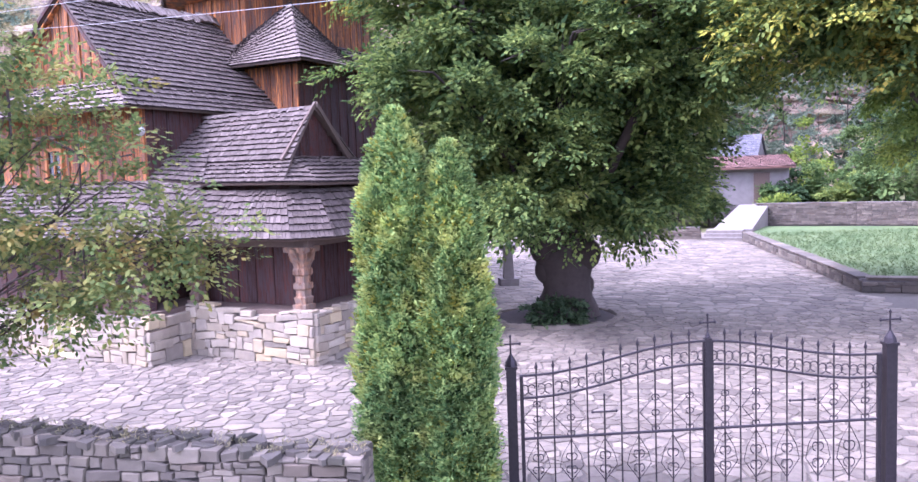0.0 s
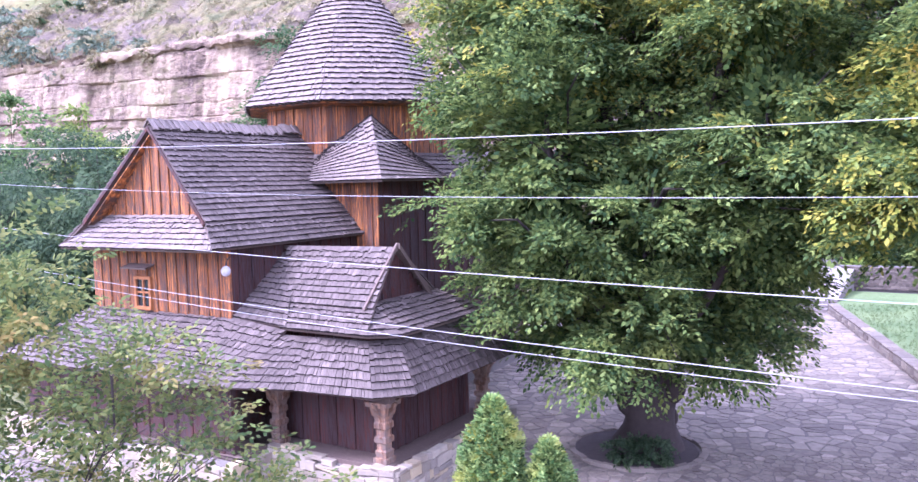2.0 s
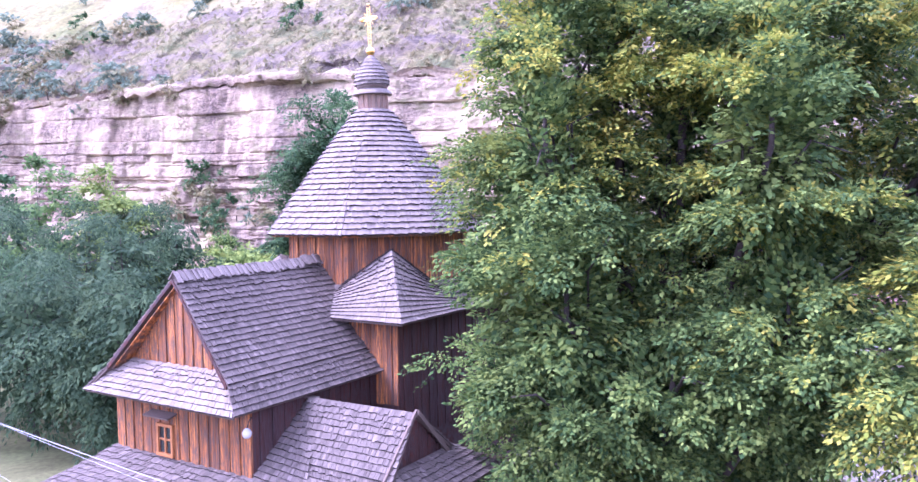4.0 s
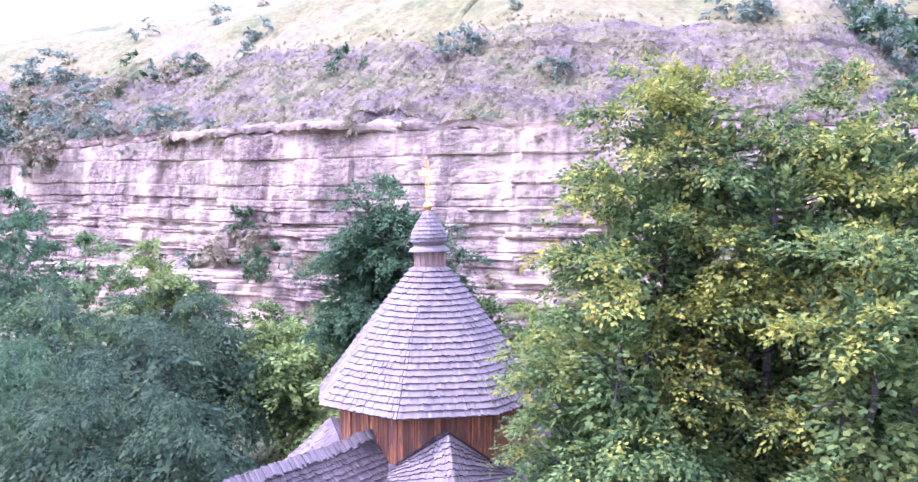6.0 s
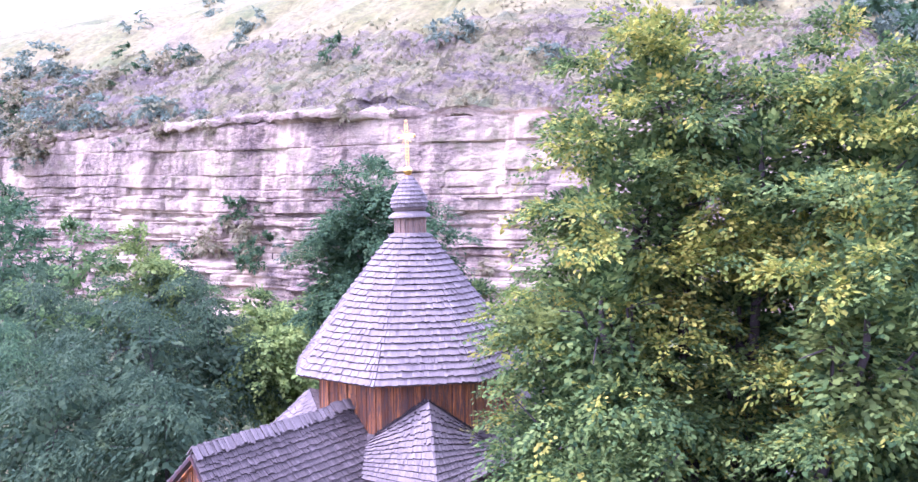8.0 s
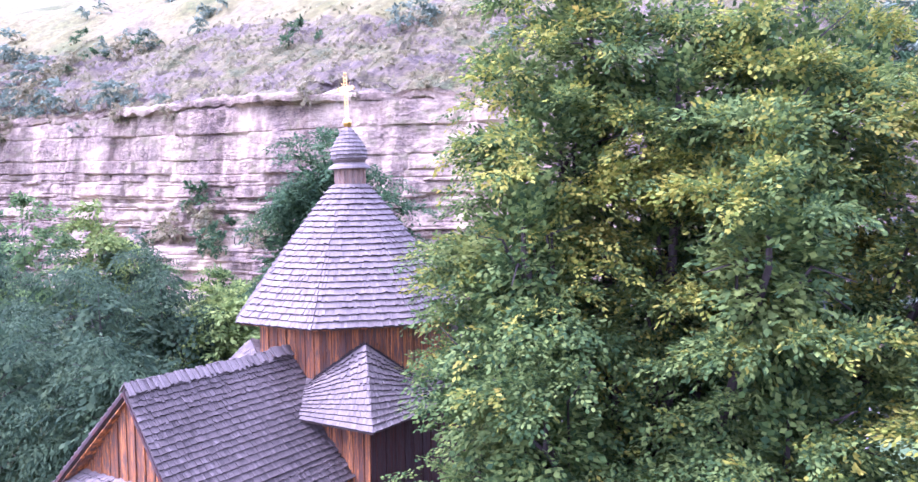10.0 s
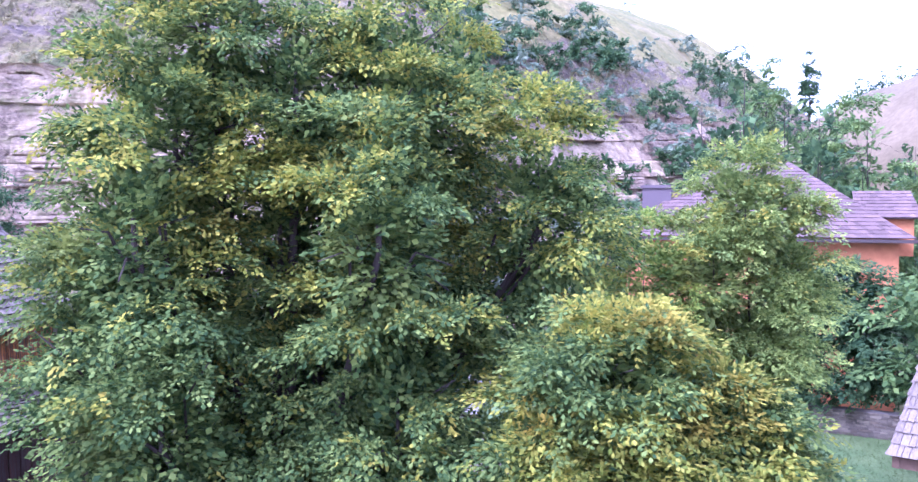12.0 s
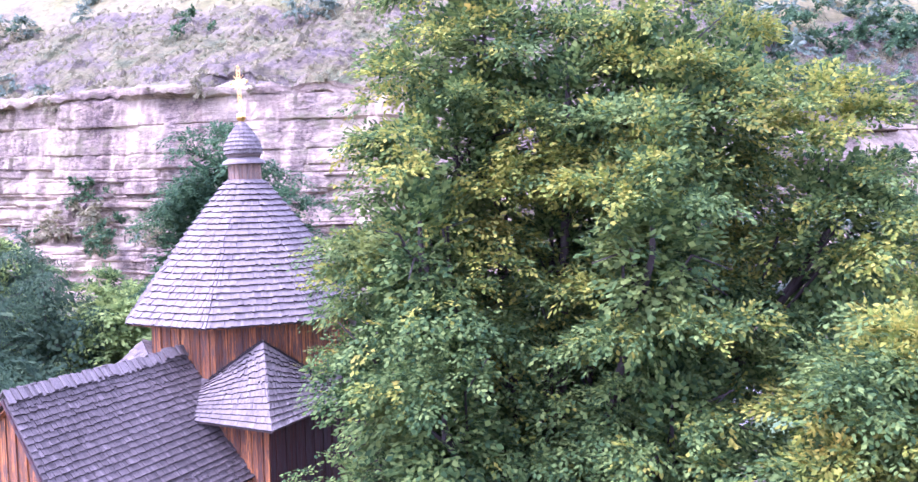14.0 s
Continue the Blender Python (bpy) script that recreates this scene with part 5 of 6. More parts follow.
FAR = 1.2
verts = []
broken = np.interp(LINE[:, 0], [18, 40], [0, 1])
for i in range(NS):
    lip = min(1, max(0, .35 + 3.0 * noise.noise((S[i] * .05, 4.0, 1.0)))) * (1 - broken[i])
    for j, (dd, z) in enumerate(prof):
        zz = z * (1 - (1 - fall[i]) * min(1, max(0, z) / 17))
        if W0 <= j <= W1:
            crag = fbm(S[i] * .035, z * .02, 1.5) * 1.5 + fbm(S[i] * .22, z * .06, 4.5) * .8 + fbm(S[i] * .8, z * .9, 9.0) * .16
            terrace = 7.6 + 1.6 * noise.noise((S[i] * .03, 2.0, 5.0))
            crag -= (2.4 + 1.2 * noise.noise((S[i] * .08, 5.0, 2.0))) * float(smoothstep(terrace + .25, terrace - .25, z))
            d2 = dd + crag + block_offset(S[i], z) * (.8 + .8 * broken[i]) + (z - 4) * .6 * broken[i]
        else:
            rocky = R0_ - 2 <= j < R1_
            d2 = dd + fbm(S[i] * .05, dd * .05, 3.0) * (1.2 if dd > 0 else 2.5)
            if dd > -3:
                d2 += 11.5 * broken[i] * max(0, 1 - max(0, dd) / 60)
                zz += fbm(S[i] * .35, dd * .35, 7.0) * (.55 if dd < 40 else .2)
            zz += fbm(S[i] * (.16 if rocky else .05), dd * (.2 if rocky else .05), 5.0) * (.9 if rocky else (1.6 if dd > 14 else .35))
            if W1 < j < R0_:
                if j < R0_ - 3:
                    d2 += 1.0 * (1 - lip)
                d2 += fbm(S[i] * .035, .45, 1.5) * 1.5 + fbm(S[i] * .5, 3.3, j * .1) * .2 + .4 * block_offset(S[i], 22.5) - fbm(S[i] * .05, dd * .05, 3.0) * 1.2
                zz += fbm(S[i] * .03, 1.0, 2.0) * .5
            if rocky:
                zz += .75 * block_offset(S[i] * 1.7, 9 + dd * 1.6)
        x, y = LINE[i] + NORM[i] * d2
        verts.append((.8 + (x - .8) * FAR, 2.2 + (y - 2.2) * FAR, 11 + (zz - 11) * FAR))
faces = [(i * NP + j, (i + 1) * NP + j, (i + 1) * NP + j + 1, i * NP + j + 1) for i in range(NS - 1) for j in range(NP - 1)]


def speckle(nt, col, low, high, scale, stretch=(1, 1, 1), amount=.85, detail=9):
    f = noise_of(nt, mapped(nt, stretch), scale, detail, .68)
    return blend(nt, col, ramp(nt, f, [(.34, low), (.64, high)]), amount, "MULTIPLY"), f


# bare limestone beds
m, nt, b = material("cliff_rock", 0.95)
strata = noise_of(nt, mapped(nt, (.035, .035, 1.9)), 1.0, 8, .7)
rock = ramp(nt, strata, [(.3, (.205, .182, .150)), (.46, (.38, .34, .272)), (.58, (.28, .252, .204)), (.75, (.47, .418, .325))])
rock, fine = speckle(nt, rock, (.45, .42, .44), (1.2, 1.15, 1.1), 1.3, (1, 1, 2.0))
rock, _f = speckle(nt, rock, (.6, .53, .57), (1.2, 1.12, 1.0), .13, (1, 1, .6), .9, 6)
rock, _f = speckle(nt, rock, (.62, .57, .6), (1.06, 1.04, 1.0), 1.0, (.9, .9, .07), .7, 5)
for scale_, wide_, deep_ in ((.55, .05, .55), (1.5, .06, .7)):
    crack = node(nt, "ShaderNodeTexVoronoi", Scale=scale_)
    crack.feature = "DISTANCE_TO_EDGE"
    warp = nt.nodes.new("ShaderNodeVectorMath")
    bend = node(nt, "ShaderNodeTexNoise", Scale=.5, Detail=4.0)
    vec = mapped(nt, (.7, .7, 2.0))
    nt.links.new(vec, bend.inputs["Vector"])
    nt.links.new(vec, warp.inputs[0])
    nt.links.new(bend.outputs["Color"], warp.inputs[1])
    nt.links.new(warp.outputs[0], crack.inputs["Vector"])
    rock = blend(nt, rock, ramp(nt, crack.outputs["Distance"], [(0.0, (deep_ * .75,) * 3), (wide_, (1, 1, 1))]), .8, "MULTIPLY")
# Dark bedding lines; shadow under the overhanging beds is painted in with them
lines = noise_of(nt, mapped(nt, (.05, .05, 1.5)), 1.6, 7, .62)
rock = blend(nt, rock, ramp(nt, lines, [(.30, (.50, .47, .50)), (.42, (1.0, 1.0, 1.0)), (.475, (1.0, 1.0, 1.0)), (.495, (.42, .38, .42)), (.515, (1.0, 1.0, 1.0)), (.7, (1.12, 1.1, 1.05))]), .8, "MULTIPLY")
warm = noise_of(nt, mapped(nt, (1, 1, .8)), .085, 7, .66)
rock = blend(nt, rock, (.50, .40, .27), ramp(nt, warm, [(.46, (0, 0, 0)), (.62, (.75, .75, .75))]))
seep = noise_of(nt, mapped(nt, (.5, .5, .035)), .7, 6, .6)
rock = blend(nt, rock, ramp(nt, seep, [(.40, (.62, .56, .56)), (.52, (1.02, 1.0, .98))]), .8, "MULTIPLY")
tuft = noise_of(nt, mapped(nt, (1, 1, 1.6)), .28, 9, .72)
rock = blend(nt, rock, (.19, .165, .09), ramp(nt, tuft, [(.53, (0, 0, 0)), (.63, (.8, .8, .8))]))
nt.links.new(rock, b.inputs["Base Color"])
bump(nt, b, fine, 1.0, .4)
CLIFF_MAT = m
# rubble and thin dry grass above the beds
m, nt, b = material("rubble_slope", 0.95)
patch = noise_of(nt, mapped(nt, (1, 1, 2.2)), .10, 9, .66)
soil = ramp(nt, patch, [(.36, (.09, .10, .045)), (.45, (.15, .137, .068)), (.53, (.145, .12, .092)), (.62, (.105, .087, .075)), (.72, (.22, .183, .148))])
soil, fine = speckle(nt, soil, (.42, .4, .42), (1.3, 1.25, 1.2), 1.7, (1, 1, 2.5), .9)
soil, _f = speckle(nt, soil, (.6, .6, .6), (1.15, 1.13, 1.05), .35, (1, 1, 1.6), .8)
nt.links.new(soil, b.inputs["Base Color"])
bump(nt, b, fine, .9, .3)
SLOPE_MAT = m
# the grassy top and the green foot
m, nt, b = material("hill_grass", 0.95)
patch = noise_of(nt, mapped(nt), .05, 9, .66)
turf = ramp(nt, patch, [(.36, (.085, .096, .032)), (.47, (.128, .12, .045)), (.58, (.155, .136, .062)), (.70, (.13, .107, .066))])
turf, fine = speckle(nt, turf, (.55, .55, .5), (1.25, 1.22, 1.15), .9, (1, 1, 1), .85)
nt.links.new(turf, b.inputs["Base Color"])
bump(nt, b, fine, .4, .2)
cl = Geo()
cl.v, cl.f = verts, faces
cliff = solid("cliff", cl, CLIFF_MAT, "long layered limestone cliff under a grassy hillside", "cliff", "structure")
cliff.data.materials.append(SLOPE_MAT)
cliff.data.materials.append(m)
cliff.data.materials.append(GROUND)
band = np.array([0 if W0 - 1 <= j <= R0_ - 4 else (3 if j < W0 else (1 if R0_ - 4 < j < R1_ + 6 else 2)) for j in range(NP - 1)], dtype=np.int32)
cliff.data.polygons.foreach_set("material_index", np.tile(band, NS - 1))
cliff.data.polygons.foreach_set("use_smooth", np.tile(band == 2, NS - 1))
# tufts of dry grass over the slopes
gt = np.random.default_rng(19)
pick_i = gt.integers(60, NS - 30, 9000)
pick_j = gt.choice(np.r_[np.arange(1, W0), np.arange(R0_ - 3, R1_ + 8)], 9000)
vv = np.array(verts)
mixer = gt.uniform(0, 1, (9000, 1))
gp = vv[pick_i * NP + pick_j] * mixer + vv[(pick_i + 1) * NP + pick_j + 1] * (1 - mixer)
gp[:, 2] += .1
part("grass_tufts", leaf_mesh("grass_tufts", np.hstack([gp, gt.normal(0, .5, (9000, 3)) + [0, 0, 1.0]]), LEAF_DRY, .8, 5, .3, -.2, 20, .2), LEAF_DRY, cliff, "tufts of dry grass", kind="stuff")

# a further dry-grass hill
m, nt, b = material("dry_hill", 0.95)
gn, fine = noise_of(nt, mapped(nt), .05, 6), noise_of(nt, mapped(nt), .8, 6)
col = blend(nt, ramp(nt, gn, [(.35, (.098, .079, .045)), (.65, (.142, .113, .069))]), ramp(nt, fine, [(.3, (.7, .7, .7)), (.7, (1.1, 1.1, 1.1))]), .7, "MULTIPLY")
nt.links.new(col, b.inputs["Base Color"])
hill = Geo()
for j in range(40):
    for i in range(60):
        u, w = -1 + 2 * i / 59, -1 + 2 * j / 39
        h = max(0, (1 - u * u)) ** .6 * max(0, (1 - w * w)) ** .6
        x, y = 270 + u * 130, 175 + w * 130
        hill.v.append((x, y, -1 + h * 62 * (1 + .10 * fbm(x * .02, y * .02, 1.0)) + fbm(x * .1, y * .1, 2.0) * h))
hill.f = [(j * 60 + i, j * 60 + i + 1, (j + 1) * 60 + i + 1, (j + 1) * 60 + i) for j in range(39) for i in range(59)]
solid("far_hill", hill, m, "rounded far hill of dry pale grass", "hill", "structure", True)

# bushes on the ledges and slopes: three shapes, many copies
rb = random.Random(77)


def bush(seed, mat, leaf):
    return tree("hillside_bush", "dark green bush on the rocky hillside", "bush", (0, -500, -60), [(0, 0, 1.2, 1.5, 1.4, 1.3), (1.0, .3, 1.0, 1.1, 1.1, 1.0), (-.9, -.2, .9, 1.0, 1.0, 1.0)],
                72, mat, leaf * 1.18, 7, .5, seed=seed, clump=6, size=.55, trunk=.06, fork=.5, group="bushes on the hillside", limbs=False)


# the second and third shapes wear the haze-paled leaf
kinds = [bush(101, LEAF_DARK, .36), bush(102, LEAF_HAZED, .36), bush(103, LEAF_HAZED, .36), bush(104, LEAF_DRY, .36)]


def on_cliff(i, j):
    return Vector(verts[i * NP + j])


ROCK = [W0 + int(WALL_N * f) for f in (.1, .26, .38, .5, .62, .74, .86, .96)]


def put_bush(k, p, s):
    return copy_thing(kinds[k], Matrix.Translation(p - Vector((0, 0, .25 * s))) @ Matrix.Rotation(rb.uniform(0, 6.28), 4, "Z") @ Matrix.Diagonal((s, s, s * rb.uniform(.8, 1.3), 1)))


TERRACE = W0 + int(WALL_N * .25)
talus, ledges, slopes = list(range(3, 6)) + [TERRACE - 2, TERRACE, TERRACE + 1, TERRACE + 3], [R0_ - 3, R0_ - 1, R0_ + 5, R0_ + 12], list(range(R1_ - 6, R1_ + 26))
spots = 0
left_i = [k for k in range(NS) if -118 < LINE[k][0] < -77]
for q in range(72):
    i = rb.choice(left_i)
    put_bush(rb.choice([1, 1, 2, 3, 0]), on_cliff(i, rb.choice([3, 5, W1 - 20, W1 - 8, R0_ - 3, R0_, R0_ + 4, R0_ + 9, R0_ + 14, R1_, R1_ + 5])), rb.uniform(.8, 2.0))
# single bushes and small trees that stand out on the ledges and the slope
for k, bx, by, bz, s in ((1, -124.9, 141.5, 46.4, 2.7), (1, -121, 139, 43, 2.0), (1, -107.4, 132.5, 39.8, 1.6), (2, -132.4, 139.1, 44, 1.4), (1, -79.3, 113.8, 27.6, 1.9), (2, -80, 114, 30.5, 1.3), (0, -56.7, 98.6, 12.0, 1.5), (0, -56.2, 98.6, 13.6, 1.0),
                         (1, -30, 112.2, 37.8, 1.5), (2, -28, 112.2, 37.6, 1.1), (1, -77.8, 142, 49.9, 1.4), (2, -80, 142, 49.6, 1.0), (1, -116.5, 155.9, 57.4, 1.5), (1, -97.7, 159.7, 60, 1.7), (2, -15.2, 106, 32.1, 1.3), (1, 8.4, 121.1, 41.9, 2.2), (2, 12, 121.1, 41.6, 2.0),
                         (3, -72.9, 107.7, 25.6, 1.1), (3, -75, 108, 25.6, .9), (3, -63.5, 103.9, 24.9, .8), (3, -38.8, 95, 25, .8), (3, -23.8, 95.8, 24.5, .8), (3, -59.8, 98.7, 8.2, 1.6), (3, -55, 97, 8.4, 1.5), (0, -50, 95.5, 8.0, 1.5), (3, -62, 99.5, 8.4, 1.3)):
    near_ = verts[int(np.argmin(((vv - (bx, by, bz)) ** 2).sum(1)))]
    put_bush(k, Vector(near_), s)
mid_i = [k for k in range(NS) if -66 < LINE[k][0] < 14]
for q in range(26):
    put_bush(rb.choice([3, 3, 3, 0, 1]), on_cliff(rb.choice(mid_i), rb.choice([TERRACE - 3, TERRACE - 1, TERRACE, TERRACE + 2])), rb.uniform(.5, 1.2))
for q in range(22):
    i = rb.randrange(int(NS * .27), int(NS * .7))
    put_bush(rb.choice([3, 3, 1]), on_cliff(i, rb.choice([R0_ - 5, R0_ - 3, R0_ - 2, R0_, W1 - 8, TERRACE + 12])), rb.uniform(.2, .5))
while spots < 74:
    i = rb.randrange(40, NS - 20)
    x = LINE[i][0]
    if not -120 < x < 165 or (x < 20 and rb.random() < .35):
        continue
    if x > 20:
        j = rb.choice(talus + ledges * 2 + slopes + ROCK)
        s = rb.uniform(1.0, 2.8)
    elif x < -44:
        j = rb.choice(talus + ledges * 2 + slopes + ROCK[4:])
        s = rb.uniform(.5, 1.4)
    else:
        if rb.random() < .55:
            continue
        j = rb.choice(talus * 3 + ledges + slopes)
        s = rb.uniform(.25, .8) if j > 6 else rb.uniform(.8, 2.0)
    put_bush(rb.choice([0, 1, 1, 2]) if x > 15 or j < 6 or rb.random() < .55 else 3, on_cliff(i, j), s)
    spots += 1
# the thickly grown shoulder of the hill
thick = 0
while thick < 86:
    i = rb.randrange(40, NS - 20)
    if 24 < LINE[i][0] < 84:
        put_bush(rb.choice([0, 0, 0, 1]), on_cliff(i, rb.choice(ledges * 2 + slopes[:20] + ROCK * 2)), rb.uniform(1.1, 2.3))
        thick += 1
for k in kinds:
    for o in (*k.children_recursive, k):
        bpy.data.objects.remove(o)

# trees closing the valley beyond the house
far_trees = [tree("valley_tree", "full blue-green tree at the foot of the hills", "tree", (0, -500, -60),
                  [(0, 0, 6.5, 3.0, 3.0, 3.4), (-1.8, .4, 4.6, 2.4, 2.4, 2.8), (1.8, -.3, 4.8, 2.5, 2.4, 3.0), (.2, 0, 9.0, 1.7, 1.7, 2.2)], 560, lm_, .27, 7, .38, seed=120 + q_, trunk=.2, fork=2.4, group="valley trees", inner=110, size=.9)
             for q_, lm_ in enumerate((LEAF_SOFT, LEAF_DARK))]
for yaw_, dist_, top_, k in ((-27.5, 74, 15, 1), (-30.5, 80, 22, 1), (-33, 76, 24, 1), (-35.5, 84, 23, 0), (-38, 78, 21, 1), (-40.5, 86, 20, 0), (-43, 80, 15, 1), (-36, 66, 14, 0), (-40, 62, 13, 1), (-44.5, 58, 13.5, 0),
                             (-47.5, 66, 15, 0), (-51, 60, 16, 1), (-24, 70, 11, 0), (-21, 66, 9, 1), (-54, 45, 14, 0), (-43.5, 96, 18, 1), (-46, 110, 19, 1), (-39, 100, 24, 0)):
    a_ = radians(-yaw_)
    s_ = top_ / 11.2
    copy_thing(far_trees[k], Matrix.Translation((1.2 + dist_ * math.sin(a_), 2.7 + dist_ * math.cos(a_), 0)) @ Matrix.Rotation(rb.uniform(0, 6.28), 4, "Z") @ Matrix.Diagonal((s_ * .9, s_ * .9, s_, 1)))
for yaw_, dist_, z_, top_, k in ((-30.2, 150, 31, 9, 1), (-31.6, 140, 27, 11, 1), (-33.2, 132, 24, 13, 1), (-34.6, 126, 20, 13, 0), (-36, 122, 15, 13, 1), (-37.6, 118, 11, 13, 1), (-39, 116, 9, 12, 0), (-33.8, 118, 14, 12, 1), (-36.8, 110, 9, 12, 0)):
    a_, s_ = radians(-yaw_), top_ / 11.2
    copy_thing(far_trees[k], Matrix.Translation((1.2 + dist_ * math.sin(a_), 2.7 + dist_ * math.cos(a_), z_ - 1)) @ Matrix.Rotation(rb.uniform(0, 6.28), 4, "Z") @ Matrix.Diagonal((s_, s_, s_, 1)))
tree("pine_tree", "slim dark pine standing above the other trees", "tree", (77.5, 103, 21), [(0, 0, 4.0, 1.5, 1.5, 2.4), (.3, 0, 6.6, 1.2, 1.2, 2.2), (-.2, 0, 8.8, .8, .8, 1.6), (.1, 0, 10.2, .4, .4, 1.0)], 900, LEAF_DARK, .3, 8, .4, seed=141, trunk=.2, fork=3, clump=10, size=.4)
# a row of trees and bushes along the crest of the far hill
for x, y, z, top_, k in ((190, 236, 38, 9, 1), (193, 231, 39.5, 11, 0), (195, 228, 41, 10, 1), (197, 224, 42.5, 10, 1), (199, 219, 44, 9, 0), (201, 214, 45.5, 7, 1), (203, 211, 46.5, 5, 0), (206, 205, 48.5, 5.5, 1), (207, 203, 49, 6, 1), (207, 201, 49.5, 6, 1)):
    s_ = top_ / 11.2
    copy_thing(far_trees[k], Matrix.Translation((x, y, z - 1)) @ Matrix.Rotation(rb.uniform(0, 6.28), 4, "Z") @ Matrix.Diagonal((s_ * 1.1, s_ * 1.1, s_, 1)))
for k in far_trees:
    for o in (*k.children_recursive, k):
        bpy.data.objects.remove(o)

# ---- the orange house ----
HOUSE = pose(30.0, 45.0, 0, 0, 0, -35.5)
house = thing("orange_house", "two-storey house with orange plaster walls and a brown tiled hip roof", "house", HOUSE)
PLASTER = plain("orange_plaster", (.42, .17, .078), .9, grain=3)
TILE = shingle_material("brown_roof_tile", (.088, .061, .058), (.13, .091, .088), (.175, .125, .12))
part("wall", Geo().box((-7.2, -4.5, 0), (7.0, 5.5, 9.3)), PLASTER, house)
E_, RZ = 9.25, 13.5
cs = [(-7.9, -5.2, E_), (7.7, -5.2, E_), (7.7, 6.2, E_), (-7.9, 6.2, E_)]
r0, r1 = (-2.2, .5, RZ), (1.6, .5, RZ)
hroof = part("roof", Geo().add([*cs, r0, r1], [(0, 1, 5, 4), (1, 2, 5), (2, 3, 4, 5), (3, 0, 4), (3, 2, 1, 0)]), TILE, house)
tiles = Geo()
shingles(tiles, cs[0], cs[1], r0, r1, .34, .3, 0, .03)
shingles(tiles, cs[1], cs[2], r1, r1, .34, .3, 0, .03)
part("roof_tiles", tiles, TILE, hroof, kind="stuff")
wing = Geo()
shingles(wing, (5.2, -1.0, 10.2), (8.6, -1.0, 10.2), (5.2, 1.4, 11.7), (8.2, 1.4, 11.7), .34, .3, 0, .03)
part("wing_roof", Geo().slab([(5.2, -1.0, 10.2), (8.6, -1.0, 10.2), (8.2, 1.4, 11.7), (5.2, 1.4, 11.7)], .1), TILE, house)
part("wing_tiles", wing, TILE, house, kind="stuff")
part("wing_wall", Geo().box((5.4, -.6, 8), (8.2, 5, 10.3)), PLASTER, house)
part("chimney", Geo().box((-6.6, -2.6, 8.5), (-4.9, -1.4, 12.0)).box((-6.7, -2.7, 12.0), (-4.8, -1.3, 12.18)), plain("chimney_render", (.10, .08, .09), .9), house)
part("eave_board", Geo().box((-7.95, -5.26, 9.02), (7.75, -5.18, 9.2)), plain("dark_fascia", (.06, .045, .045), .6), house)
for x, z in ((4.6, 6.6), (5.4, 3.0), (1.2, 6.6), (1.2, 3.0), (-3, 6.6)):
    w_ = part("window", Geo().box((x - .55, -4.56, z), (x + .55, -4.46, z + 1.5)), plain("window_surround", (.25, .2, .18), .6), house)
    part("pane", Geo().box((x - .45, -4.58, z + .1), (x + .45, -4.565, z + 1.4)), glass, w_)

# ---- lawn, kerb wall, steps and ramp, back wall, shed ----
m, nt, b = material("lawn_grass", .9)
f1, f2 = noise_of(nt, mapped(nt), .5, 5), noise_of(nt, mapped(nt), 12, 6)
col = ramp(nt, f1, [(.35, (.07, .115, .042)), (.65, (.108, .15, .062))])
nt.links.new(blend(nt, col, ramp(nt, f2, [(.3, (.55, .55, .5)), (.7, (1.25, 1.25, 1.2))]), .8, "MULTIPLY"), b.inputs["Base Color"])
bump(nt, b, f2, .8, .05)
LAWN = m
lawn = solid("lawn", Geo().prism([(9.75, 23.6), (30, 17.5), (34, 33), (21, 41.5), (12.4, 45.0), (10.6, 39.6)], -.1, .3), LAWN, "mown green lawn behind a low stone kerb", "lawn", "structure")
gr = np.random.default_rng(5)
n = 16000
gp = np.stack([gr.uniform(9.8, 30, n), gr.uniform(18.5, 40, n), np.full(n, .33)], 1)
gp = gp[(gp[:, 0] > 9.9 + (gp[:, 1] - 23.6) * .06) & (gp[:, 1] > 23.7 - (gp[:, 0] - 9.75) * .3)]
blades = leaf_mesh("grass_blades", np.hstack([gp, np.tile([0, 0, 1.0], (len(gp), 1))]), LAWN, .13, 3, .09, -.5, 4, .16)
part("grass_blades", blades, LAWN, lawn, kind="stuff")
kerb = solid("lawn_kerb", Geo().prism([(9.45, 23.15), (9.75, 23.5), (10.75, 39.6), (10.35, 39.7)], -.1, .36).prism([(9.45, 23.15), (9.75, 23.5), (24, 19.2), (24, 18.75)], -.1, .36), MORTAR, "low grey stone kerb wall round the lawn", "kerb", "structure")
STONES_K = [unit_box("kerb_stone_%s" % "ab"[i], STONE_GREY, .08, .05, 40 + i) for i in range(2)]
rubble(kerb, (10.33, 39.7), (9.42, 23.15), 0, .3, STONES_K, .15, .5, .1, 21)
rubble(kerb, (9.45, 23.1), (24, 18.7), 0, .3, STONES_K, .15, .5, .1, 22)
r = random.Random(23)
